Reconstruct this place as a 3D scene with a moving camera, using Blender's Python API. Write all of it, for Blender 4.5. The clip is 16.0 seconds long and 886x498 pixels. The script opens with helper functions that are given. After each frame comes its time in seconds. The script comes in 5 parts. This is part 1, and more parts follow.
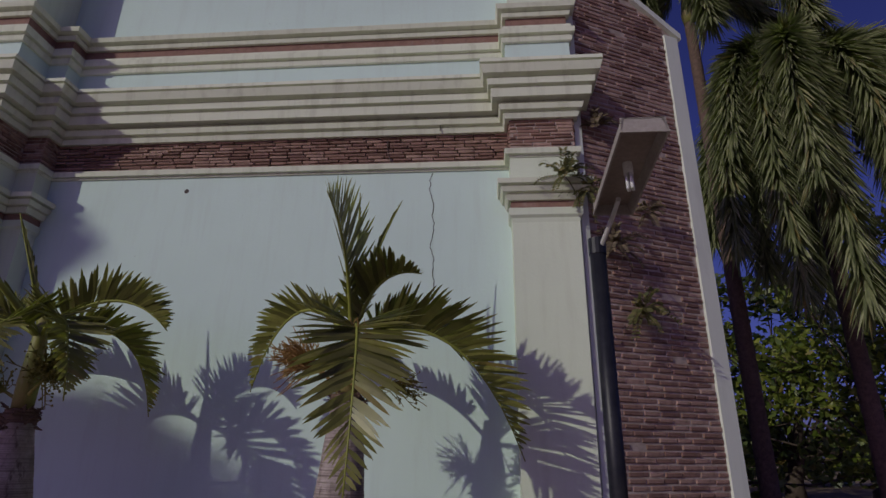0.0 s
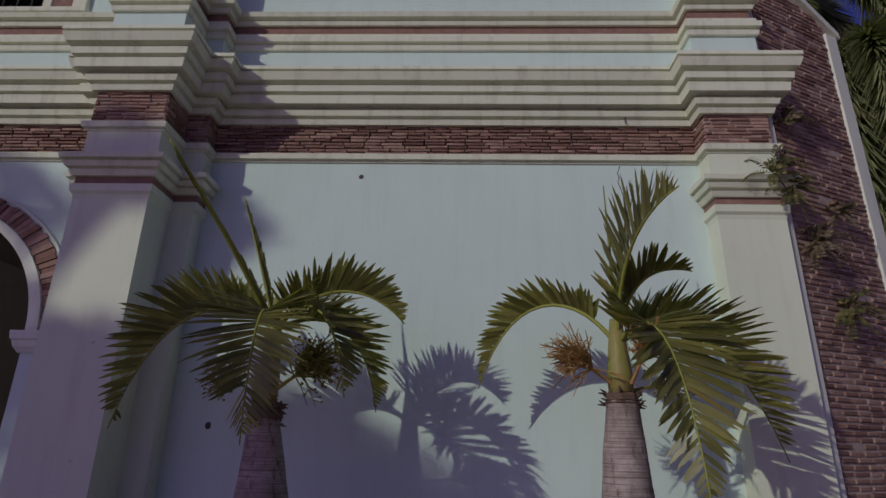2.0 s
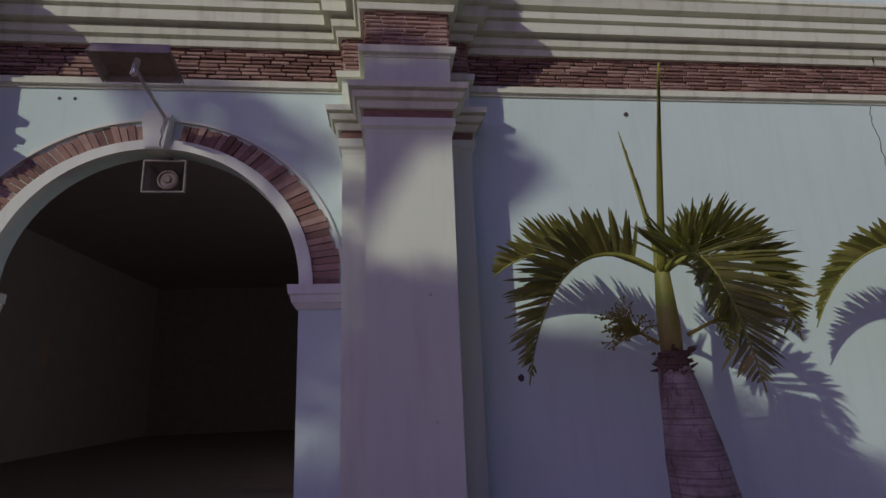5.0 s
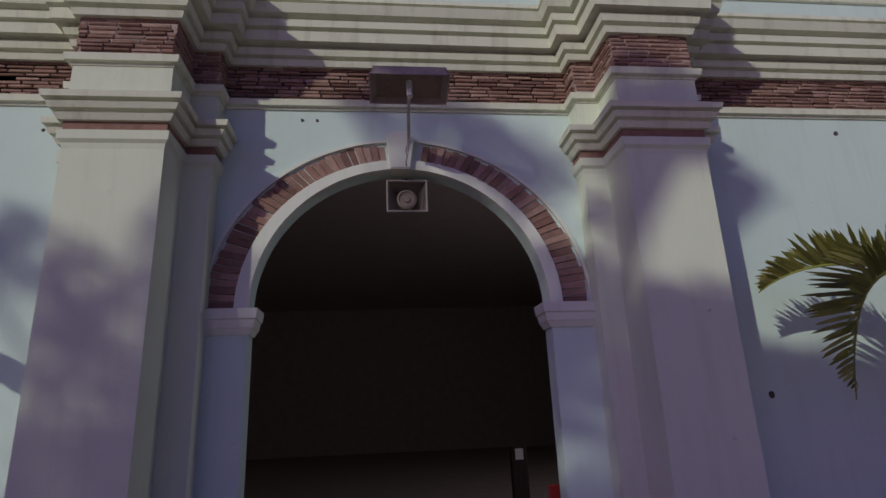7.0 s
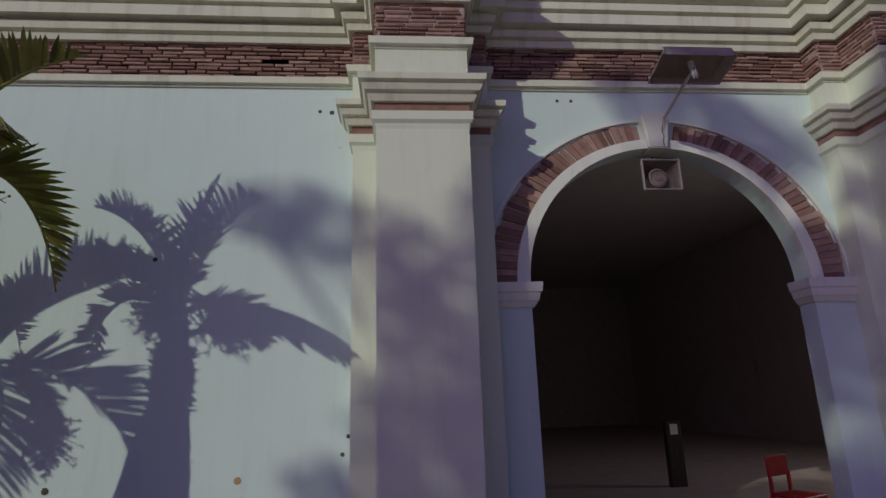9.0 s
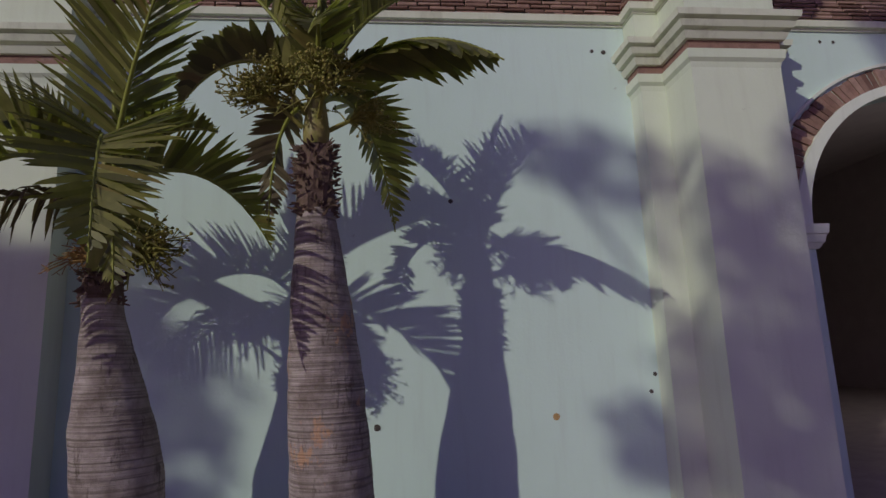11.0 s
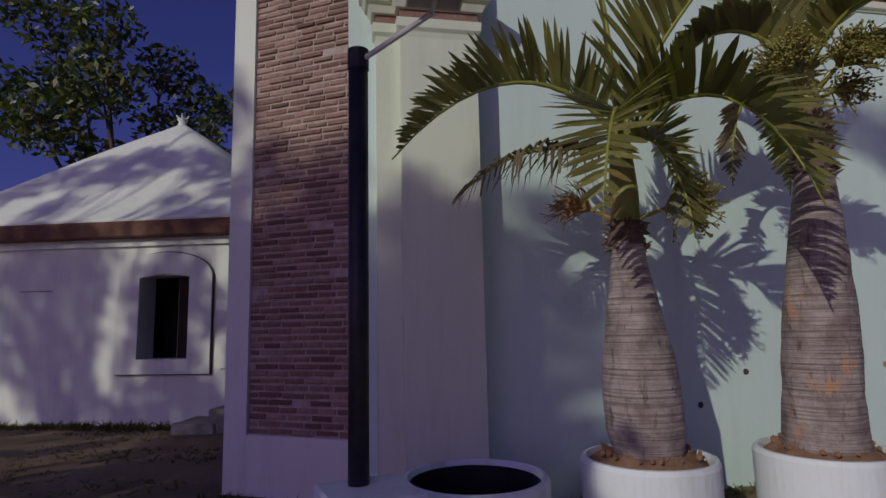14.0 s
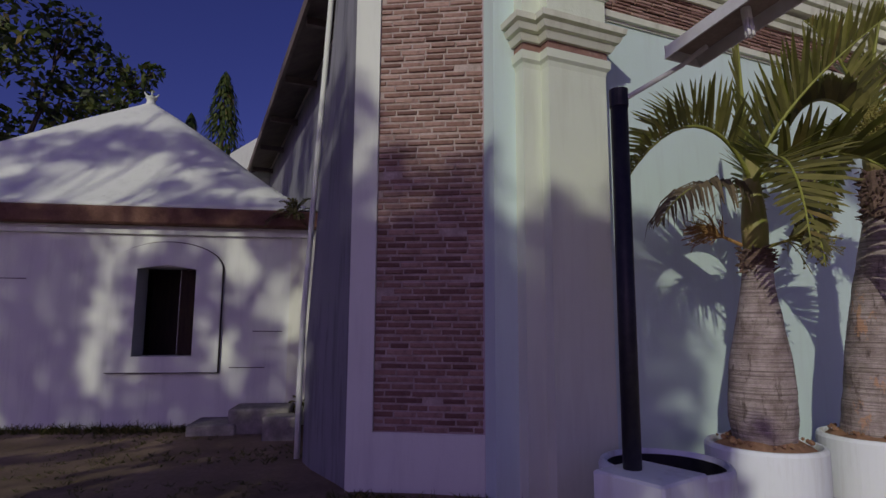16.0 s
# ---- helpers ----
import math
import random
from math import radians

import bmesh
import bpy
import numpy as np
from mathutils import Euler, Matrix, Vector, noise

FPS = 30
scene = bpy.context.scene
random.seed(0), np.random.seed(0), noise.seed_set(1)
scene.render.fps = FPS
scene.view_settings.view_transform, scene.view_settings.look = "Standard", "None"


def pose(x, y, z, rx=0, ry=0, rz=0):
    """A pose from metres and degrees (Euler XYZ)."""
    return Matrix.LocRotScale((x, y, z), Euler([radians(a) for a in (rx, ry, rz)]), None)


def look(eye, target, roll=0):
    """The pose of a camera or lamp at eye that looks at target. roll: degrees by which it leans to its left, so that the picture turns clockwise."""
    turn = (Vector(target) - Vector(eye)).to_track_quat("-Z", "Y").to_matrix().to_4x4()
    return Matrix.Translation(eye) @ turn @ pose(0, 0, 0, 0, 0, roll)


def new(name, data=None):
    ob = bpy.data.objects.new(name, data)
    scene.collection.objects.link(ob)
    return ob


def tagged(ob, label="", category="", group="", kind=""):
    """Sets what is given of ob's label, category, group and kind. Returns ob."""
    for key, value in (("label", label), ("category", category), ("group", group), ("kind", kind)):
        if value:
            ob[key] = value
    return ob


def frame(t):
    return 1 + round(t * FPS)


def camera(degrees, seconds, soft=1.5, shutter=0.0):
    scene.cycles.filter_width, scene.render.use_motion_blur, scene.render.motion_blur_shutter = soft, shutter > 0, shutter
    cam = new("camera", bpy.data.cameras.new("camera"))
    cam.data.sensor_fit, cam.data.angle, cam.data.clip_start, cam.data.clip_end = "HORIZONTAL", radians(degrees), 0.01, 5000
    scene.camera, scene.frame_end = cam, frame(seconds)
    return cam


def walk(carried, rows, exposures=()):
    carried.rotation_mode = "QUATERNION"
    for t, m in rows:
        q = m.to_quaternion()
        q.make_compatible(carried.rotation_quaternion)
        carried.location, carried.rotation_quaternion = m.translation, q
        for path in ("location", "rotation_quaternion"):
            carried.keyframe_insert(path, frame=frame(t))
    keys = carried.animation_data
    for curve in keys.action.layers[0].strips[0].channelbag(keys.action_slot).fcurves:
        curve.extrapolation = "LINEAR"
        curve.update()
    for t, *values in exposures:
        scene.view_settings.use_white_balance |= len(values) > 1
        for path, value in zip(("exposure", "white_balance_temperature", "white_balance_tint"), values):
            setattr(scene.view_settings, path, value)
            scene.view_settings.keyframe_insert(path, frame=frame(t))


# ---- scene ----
cam = camera(75.8, 16.0)
METRES, EYE, TILT, LEAN, TURN = 8.0, 1.5, 0.0, 0.0, 0.0
PATH = [
    (0, (1.687, -0.182, 1.535), (1.535, 1.689, 2.225), 0.7),
    (0.5, (1.023, -0.171, 1.571), (0.931, 1.696, 2.281), 1.4),
    (1, (0.378, -0.153, 1.598), (0.312, 1.701, 2.344), 1.1),
    (1.5, (-0.211, -0.137, 1.606), (-0.25, 1.724, 2.336), 0.9),
    (2, (-0.826, -0.165, 1.597), (-0.882, 1.724, 2.251), 1.1),
    (2.5, (-1.559, -0.157, 1.594), (-1.548, 1.763, 2.152), 1.0),
    (3, (-2.211, -0.064, 1.613), (-2.165, 1.868, 2.13), 0.8),
    (5.5, (-5.348, 0.4, 1.683), (-5.112, 2.327, 2.162), -2.3),
    (6, (-5.929, 0.466, 1.704), (-5.692, 2.389, 2.199), -2.3),
    (6.5, (-6.52, 0.491, 1.709), (-6.282, 2.402, 2.25), -2.2),
    (7, (-7.167, 0.535, 1.689), (-6.948, 2.443, 2.249), -2.4),
    (7.5, (-7.756, 0.514, 1.695), (-7.588, 2.418, 2.283), -1.9),
    (8, (-8.405, 0.546, 1.712), (-8.241, 2.457, 2.277), -1.7),
    (8.5, (-9.011, 0.539, 1.687), (-8.856, 2.459, 2.225), -1.8),
    (11, (-12.494, 0.84, 1.606), (-12.297, 2.798, 1.965), -2.1),
    (11.5, (-13.192, 0.785, 1.616), (-12.989, 2.745, 1.957), -2.1),
    (12, (-13.884, 0.777, 1.547), (-13.654, 2.737, 1.871), -2.3),
    (12.5, (-14.475, 0.756, 1.506), (-14.218, 2.714, 1.821), -2.4),
    (13, (-15.116, 0.825, 1.495), (-14.832, 2.784, 1.777), -1.4),
    (13.5, (-15.714, 0.934, 1.495), (-15.388, 2.887, 1.769), -1.5),
    (14, (-16.373, 1.02, 1.492), (-16.016, 2.97, 1.758), -1.2),
    (14.5, (-16.976, 1.072, 1.498), (-16.566, 3.011, 1.761), -0.8),
    (15, (-17.614, 1.122, 1.507), (-17.08, 3.03, 1.778), -0.2),
    (15.5, (-18.186, 1.253, 1.513), (-17.542, 3.128, 1.78), 0.3),
    (16, (-18.784, 1.331, 1.532), (-18.0, 3.151, 1.798), 0.3),
]
walk(cam, [(t, look(eye, target, roll)) for t, eye, target, roll in PATH], [(0, -0.95, 6500, 10), (3, -0.93, 6500, 10), (8, -0.80, 6500, 10), (11.5, -0.82, 6500, 10), (14, -0.78, 6500, 10), (16, -0.72, 6500, 10)])

# ---- world, sun and exposure ----
SUN_TO = Vector((-0.635, -0.67, 0.405)).normalized()
world = bpy.data.worlds.new("sky")
scene.world = world
world.use_nodes = True
wn, wl = world.node_tree.nodes, world.node_tree.links
sky = wn.new("ShaderNodeTexSky")
sky.sky_type = "NISHITA"
sky.sun_disc = False
sky.sun_elevation = math.asin(SUN_TO.z)
sky.sun_rotation = math.atan2(SUN_TO.x, SUN_TO.y)
sky.air_density, sky.dust_density, sky.ozone_density = 0.8, 2.0, 6.0
tint = wn.new("ShaderNodeMix")
tint.data_type, tint.blend_type = "RGBA", "MULTIPLY"
tint.inputs["Factor"].default_value = 1.0
tint.inputs["B"].default_value = (0.79, 0.50, 1.02, 1)
wl.new(sky.outputs[0], tint.inputs["A"])
wl.new(tint.outputs["Result"], wn["Background"].inputs[0])
wn["Background"].inputs[1].default_value = 0.09

sun_data = bpy.data.lights.new("sun", "SUN")
sun_data.energy, sun_data.angle, sun_data.color = 2.65, radians(0.55), (1.0, 0.98, 0.84)
sun = new("sun", sun_data)
sun.matrix_world = look(SUN_TO * 60, (0, 0, 0))


# ---- materials ----
def node_mat(name):
    m = bpy.data.materials.new(name)
    m.use_nodes = True
    return m, m.node_tree.nodes, m.node_tree.links, m.node_tree.nodes["Principled BSDF"]


def noise_tex(n, l, scale, detail=4.0, rough=0.6, stretch=(1, 1, 1)):
    co = n.new("ShaderNodeTexCoord")
    mp = n.new("ShaderNodeMapping")
    mp.inputs["Scale"].default_value = stretch
    tx = n.new("ShaderNodeTexNoise")
    tx.inputs["Scale"].default_value, tx.inputs["Detail"].default_value, tx.inputs["Roughness"].default_value = scale, detail, rough
    l.new(co.outputs["Object"], mp.inputs["Vector"])
    l.new(mp.outputs[0], tx.inputs["Vector"])
    return tx.outputs["Fac"]


def ramp(n, l, fac, stops):
    r = n.new("ShaderNodeValToRGB")
    els = r.color_ramp.elements
    while len(els) < len(stops):
        els.new(0.5)
    for e, (p, c) in zip(els, stops):
        e.position, e.color = p, (*c, 1)
    l.new(fac, r.inputs[0])
    return r.outputs[0]


def mixed(n, l, fac, a, b, mode="MIX"):
    m = n.new("ShaderNodeMix")
    m.data_type, m.blend_type = "RGBA", mode
    for key, v in (("Factor", fac), ("A", a), ("B", b)):
        if isinstance(v, (int, float)):
            m.inputs[key].default_value = v
        elif isinstance(v, tuple):
            m.inputs[key].default_value = (*v, 1)
        else:
            l.new(v, m.inputs[key])
    return m.outputs["Result"]


def bumped(n, l, b, height, strength=0.3, distance=0.01):
    bp = n.new("ShaderNodeBump")
    bp.inputs["Strength"].default_value, bp.inputs["Distance"].default_value = strength, distance
    l.new(height, bp.inputs["Height"])
    l.new(bp.outputs[0], b.inputs["Normal"])


def plaster(name, base, dirt, streak=0.35, patch=0.25):
    """Old painted plaster: blotchy tone, rain streaks, small chips and a trowelled relief."""
    m, n, l, b = node_mat(name)
    big = noise_tex(n, l, 0.9, 5)
    fine = noise_tex(n, l, 38, 4)
    run = noise_tex(n, l, 3.0, 5, 0.65, (2.2, 2.2, 0.25))
    spots = noise_tex(n, l, 5.5, 6, 0.7)
    c = mixed(n, l, ramp(n, l, big, [(0.35, (0, 0, 0)), (0.7, (patch,) * 3)]), base, tuple(v * 0.82 for v in base))
    c = mixed(n, l, ramp(n, l, run, [(0.5, (0, 0, 0)), (0.78, (streak,) * 3)]), c, dirt)
    c = mixed(n, l, ramp(n, l, spots, [(0.70, (0, 0, 0)), (0.76, (0.55,) * 3)]), c, tuple(v * 0.7 for v in dirt))
    l.new(c, b.inputs["Base Color"])
    b.inputs["Roughness"].default_value = 0.88
    b.inputs["Specular IOR Level"].default_value = 0.25
    h = mixed(n, l, 0.4, noise_tex(n, l, 6, 4), fine)
    bumped(n, l, b, h, 0.35, 0.012)
    return m


def brick_mat(name, dark, mid, light, island=False):
    m, n, l, b = node_mat(name)
    if island:
        rnd = n.new("ShaderNodeNewGeometry").outputs["Random Per Island"]
    else:
        rnd = n.new("ShaderNodeObjectInfo").outputs["Random"]
    c = ramp(n, l, rnd, [(0.0, dark), (0.45, mid), (0.8, light), (1.0, tuple(v * 0.8 for v in mid))])
    spot = noise_tex(n, l, 9, 5, 0.7)
    c = mixed(n, l, ramp(n, l, spot, [(0.45, (0, 0, 0)), (0.72, (0.5,) * 3)]), c, tuple(v * 0.5 for v in dark))
    lime = noise_tex(n, l, 4.2, 6, 0.75)
    c = mixed(n, l, ramp(n, l, lime, [(0.58, (0, 0, 0)), (0.74, (0.5,) * 3)]), c, (0.42, 0.36, 0.32))
    l.new(c, b.inputs["Base Color"])
    b.inputs["Roughness"].default_value = 0.92
    bumped(n, l, b, noise_tex(n, l, 55, 5), 0.6, 0.01)
    return m


def rough_mat(name, c0, c1, scale=6, rough=0.8, bump=0.3, fine=40, metal=0.0, spec=0.3, stretch=(1, 1, 1)):
    m, n, l, b = node_mat(name)
    f = noise_tex(n, l, scale, 5, 0.65, stretch)
    g = noise_tex(n, l, fine, 4, 0.6, stretch)
    c = mixed(n, l, ramp(n, l, f, [(0.36, (0, 0, 0)), (0.66, (1, 1, 1))]), c0, c1)
    c = mixed(n, l, ramp(n, l, g, [(0.3, (0.35,) * 3), (0.7, (0, 0, 0))]), c, tuple(v * 0.6 for v in c0))
    l.new(c, b.inputs["Base Color"])
    b.inputs["Roughness"].default_value, b.inputs["Metallic"].default_value = rough, metal
    b.inputs["Specular IOR Level"].default_value = spec
    if bump:
        bumped(n, l, b, g, bump, 0.01)
    return m


def leaf_mat(name, dark, mid, light, gloss=0.42, glow=0.25):
    """Leaves: each blade its own tone, thin enough to let some light through."""
    m, n, l, b = node_mat(name)
    rnd = n.new("ShaderNodeNewGeometry").outputs["Random Per Island"]
    c = ramp(n, l, rnd, [(0.0, dark), (0.5, mid), (0.93, light), (1.0, (0.30, 0.21, 0.07))])
    c = mixed(n, l, ramp(n, l, noise_tex(n, l, 7, 3), [(0.4, (0, 0, 0)), (0.7, (0.5,) * 3)]), c, dark)
    l.new(c, b.inputs["Base Color"])
    b.inputs["Roughness"].default_value = gloss
    tr = n.new("ShaderNodeBsdfTranslucent")
    l.new(mixed(n, l, 1.0, c, (1.0, 1.25, 0.45), "MULTIPLY"), tr.inputs["Color"])
    ms = n.new("ShaderNodeMixShader")
    ms.inputs[0].default_value = glow
    l.new(b.outputs[0], ms.inputs[1])
    l.new(tr.outputs[0], ms.inputs[2])
    l.new(ms.outputs[0], n["Material Output"].inputs["Surface"])
    return m


WALL = plaster("wall_paint", (0.605, 0.745, 0.69), (0.42, 0.45, 0.42), 0.22)
TRIM = plaster("trim_paint", (0.72, 0.745, 0.60), (0.36, 0.35, 0.26), 0.55, 0.4)
PIER = plaster("pilaster_paint", (0.68, 0.74, 0.595), (0.38, 0.37, 0.27), 0.22, 0.4)
PALE = plaster("white_limewash", (0.73, 0.765, 0.675), (0.43, 0.44, 0.40), 0.35, 0.35)
# stained limewash whose base colour is darkened to hold the tree shade
DAMP_SHADED = plaster("damp_limewash_with_shade", (0.24, 0.24, 0.26), (0.08, 0.08, 0.09), 0.9, 0.8)
INSIDE = rough_mat("dim_interior_plaster", (0.55, 0.46, 0.45), (0.62, 0.53, 0.51), 2)
FLOOR_TILE = rough_mat("dark_floor_tile", (0.36, 0.28, 0.27), (0.44, 0.35, 0.33), 3, 0.7)
BRICK = brick_mat("old_brick", (0.17, 0.092, 0.072), (0.31, 0.18, 0.14), (0.43, 0.285, 0.23))
BRICK_J = brick_mat("old_brick_joined", (0.17, 0.092, 0.072), (0.31, 0.18, 0.14), (0.43, 0.285, 0.23), True)
MORTAR = rough_mat("lime_mortar", (0.34, 0.27, 0.235), (0.56, 0.46, 0.41), 7)
GROUND = rough_mat("dry_grassy_soil", (0.20, 0.15, 0.09), (0.32, 0.24, 0.16), 0.8, 0.95, 0.7, 22, spec=0.1)
BOUNCE_SLAB = rough_mat("bounce_slab_concrete", (0.50, 0.40, 0.31), (0.58, 0.48, 0.38), 1.3, 0.9, 0.3, 30, spec=0.15)
BLACK_PAINT = rough_mat("black_steel_paint", (0.012, 0.013, 0.02), (0.03, 0.03, 0.035), 9, 0.42, 0.1)
SHEET = rough_mat("painted_sheet_steel", (0.62, 0.63, 0.62), (0.48, 0.46, 0.42), 5, 0.6, 0.1)
TIN = rough_mat("dull_tin", (0.34, 0.30, 0.27), (0.42, 0.38, 0.34), 5, 0.6, 0.1)
RUST = rough_mat("brown_lamp_underside", (0.24, 0.19, 0.16), (0.34, 0.28, 0.24), 6, 0.7, 0.15)
BULB = rough_mat("white_bulb_glass", (0.85, 0.86, 0.84), (0.8, 0.8, 0.78), 3, 0.25, 0.0)
def trunk_mat(name, peel):
    """Ringed palm bark: dark ring scars, upright cracks, pale lichen."""
    m, n, l, b = node_mat(name)
    rings = noise_tex(n, l, 3.0, 3, 0.5, (0.3, 0.3, 20.0))
    cracks = noise_tex(n, l, 5.0, 6, 0.7, (3.0, 3.0, 0.8))
    spots = noise_tex(n, l, 3.5, 5, 0.7)
    c = mixed(n, l, ramp(n, l, spots, [(0.38, (0, 0, 0)), (0.64, (1, 1, 1))]), (0.20, 0.155, 0.14), (0.43, 0.365, 0.345))
    c = mixed(n, l, ramp(n, l, rings, [(0.36, (0.75,) * 3), (0.50, (0, 0, 0))]), c, (0.14, 0.11, 0.095))
    c = mixed(n, l, ramp(n, l, cracks, [(0.56, (0, 0, 0)), (0.66, (0.85,) * 3)]), c, (0.09, 0.065, 0.055))
    flakes = noise_tex(n, l, 2.6, 6, 0.75, (1.3, 1.3, 0.7))
    c = mixed(n, l, ramp(n, l, flakes, [(0.60 - peel, (0, 0, 0)), (0.64 - peel, (0.8,) * 3)]), c, (0.47, 0.27, 0.16))
    l.new(c, b.inputs["Base Color"])
    b.inputs["Roughness"].default_value = 0.92
    bumped(n, l, b, mixed(n, l, 0.5, rings, cracks), 1.0, 0.035)
    return m


TRUNK = trunk_mat("palm_trunk", -0.12)
TRUNK_PEEL = trunk_mat("peeling_palm_trunk", 0.02)
NECK = rough_mat("fibrous_palm_neck", (0.11, 0.075, 0.06), (0.2, 0.13, 0.1), 14, 0.95, 0.8, 40)
SHAFT = rough_mat("palm_crownshaft", (0.22, 0.27, 0.05), (0.36, 0.25, 0.13), 3, 0.5, 0.15, 30, stretch=(1, 1, 0.4))
RACHIS = rough_mat("leaf_stalk", (0.30, 0.32, 0.06), (0.22, 0.24, 0.05), 5, 0.5, 0.1)
LEAF = leaf_mat("palm_leaf", (0.115, 0.11, 0.038), (0.225, 0.21, 0.06), (0.38, 0.35, 0.12), 0.38, 0.46)
LEAF_DRY = leaf_mat("dry_palm_leaf", (0.10, 0.075, 0.045), (0.16, 0.12, 0.07), (0.22, 0.17, 0.10), 0.7)
FLOWER = rough_mat("palm_flower_stalks", (0.34, 0.19, 0.07), (0.42, 0.28, 0.10), 9, 0.8, 0.1)
FRUIT = rough_mat("palm_fruit", (0.20, 0.20, 0.05), (0.33, 0.27, 0.07), 12, 0.6, 0.1)
SOIL = rough_mat("red_brown_soil", (0.22, 0.12, 0.07), (0.33, 0.20, 0.12), 7, 0.95, 0.9, 24)
POT = plaster("pot_limewash", (0.74, 0.79, 0.80), (0.35, 0.33, 0.28), 0.5, 0.4)
WATER = rough_mat("black_pot_lining", (0.012, 0.012, 0.014), (0.02, 0.02, 0.02), 5, 0.5, 0.1)
TREE_LEAF = leaf_mat("tree_leaf", (0.03, 0.05, 0.012), (0.07, 0.10, 0.02), (0.15, 0.17, 0.04))
TREE_LEAF_Y = leaf_mat("yellow_green_leaf", (0.08, 0.12, 0.015), (0.19, 0.23, 0.04), (0.32, 0.33, 0.07))
BARK = rough_mat("tree_bark", (0.07, 0.05, 0.04), (0.13, 0.10, 0.08), 8, 0.95, 0.8, 30)
ROOF_DIRT = rough_mat("rust_brown_band", (0.13, 0.065, 0.045), (0.20, 0.11, 0.075), 7, 0.9, 0.5)
GRASS = leaf_mat("grass_blade", (0.06, 0.07, 0.015), (0.12, 0.12, 0.03), (0.24, 0.20, 0.08), 0.7)
# dark wood; also colours the window's shadow lines, cracks and dark backing
WOOD_AND_SHADE = rough_mat("dark_wood", (0.035, 0.022, 0.016), (0.06, 0.038, 0.026), 5, 0.6, 0.3, 40, stretch=(4, 4, 0.5))
RED = rough_mat("red_plastic", (0.42, 0.03, 0.03), (0.5, 0.05, 0.045), 3, 0.4, 0.0)
ROOFING = rough_mat("grey_brown_eave", (0.13, 0.10, 0.09), (0.19, 0.15, 0.13), 3, 0.85, 0.3)


# ---- mesh helpers ----
def mesh_of(bm, name):
    me = bpy.data.meshes.new(name)
    bm.normal_update()
    bm.to_mesh(me)
    bm.free()
    return me


def link(name, bm, material, smooth=False, fix=True):
    if fix:
        bmesh.ops.recalc_face_normals(bm, faces=bm.faces[:])
    me = mesh_of(bm, name)
    me.materials.append(material)
    if smooth:
        for p in me.polygons:
            p.use_smooth = True
    return new(name, me)


def part(name, bm, material, parent, label="", smooth=False, fix=True):
    ob = link(name, bm, material, smooth, fix)
    ob.parent = parent
    if label:
        ob["label"] = label
    return ob


def empty(name, m=None):
    ob = new(name)
    if m:
        ob.matrix_world = m
    return ob


def box(bm, x0, x1, y0, y1, z0, z1, bevel=0.0):
    vs = [bm.verts.new((x, y, z)) for z in (z0, z1) for y in (y0, y1) for x in (x0, x1)]
    fs = [bm.faces.new([vs[i] for i in q]) for q in ((0, 2, 3, 1), (4, 5, 7, 6), (0, 1, 5, 4), (2, 6, 7, 3), (0, 4, 6, 2), (1, 3, 7, 5))]
    if bevel:
        es = list({e for f in fs for e in f.edges})
        bmesh.ops.bevel(bm, geom=es, offset=bevel, segments=1, affect="EDGES")


def boxed(*dims, bevel=0.0):
    bm = bmesh.new()
    box(bm, *dims, bevel=bevel)
    return bm


def prism(bm, pts, y0, y1):
    """A solid from an outline of (x, z) between y0 and y1."""
    a = [bm.verts.new((x, y0, z)) for x, z in pts]
    b = [bm.verts.new((x, y1, z)) for x, z in pts]
    bm.faces.new(a)
    bm.faces.new(b[::-1])
    for i in range(len(pts)):
        j = (i + 1) % len(pts)
        bm.faces.new((a[i], b[i], b[j], a[j]))


def sweep(bm, path, prof):
    """A moulding: a profile of (out, z) carried along a plan path of right angles, mitred at its corners."""
    d = [(Vector(q) - Vector(p)).normalized() for p, q in zip(path, path[1:])]
    nrm = [Vector((-v.y, v.x)) for v in d]
    rows = []
    for i, p in enumerate(path):
        a, b = nrm[max(i - 1, 0)], nrm[min(i, len(nrm) - 1)]
        off = a if a.dot(b) > 0.99 else a + b
        rows.append([bm.verts.new((p[0] + off.x * o, p[1] + off.y * o, z)) for o, z in prof])
    k = len(prof)
    for r, s in zip(rows, rows[1:]):
        for i in range(k):
            bm.faces.new((r[i], r[(i + 1) % k], s[(i + 1) % k], s[i]))
    bm.faces.new(rows[0])
    bm.faces.new(rows[-1][::-1])


def lathe(bm, prof, seg=32, cx=0.0, cy=0.0, wob=0.0, cap=True, lean=(0, 0)):
    """A turned solid from (radius, z)."""
    rings = []
    z0 = prof[0][1]
    for r, z in prof:
        ring = []
        for k in range(seg):
            a = 2 * math.pi * k / seg
            rr = r * (1 + wob * noise.noise((math.cos(a) * 2 + cx, math.sin(a) * 2, z * 6)))
            ring.append(bm.verts.new((cx + lean[0] * (z - z0) + rr * math.cos(a), cy + lean[1] * (z - z0) + rr * math.sin(a), z)))
        rings.append(ring)
    for a, b in zip(rings, rings[1:]):
        for k in range(seg):
            bm.faces.new((a[k], a[(k + 1) % seg], b[(k + 1) % seg], b[k]))
    if cap:
        bm.faces.new(rings[0][::-1])
        bm.faces.new(rings[-1])


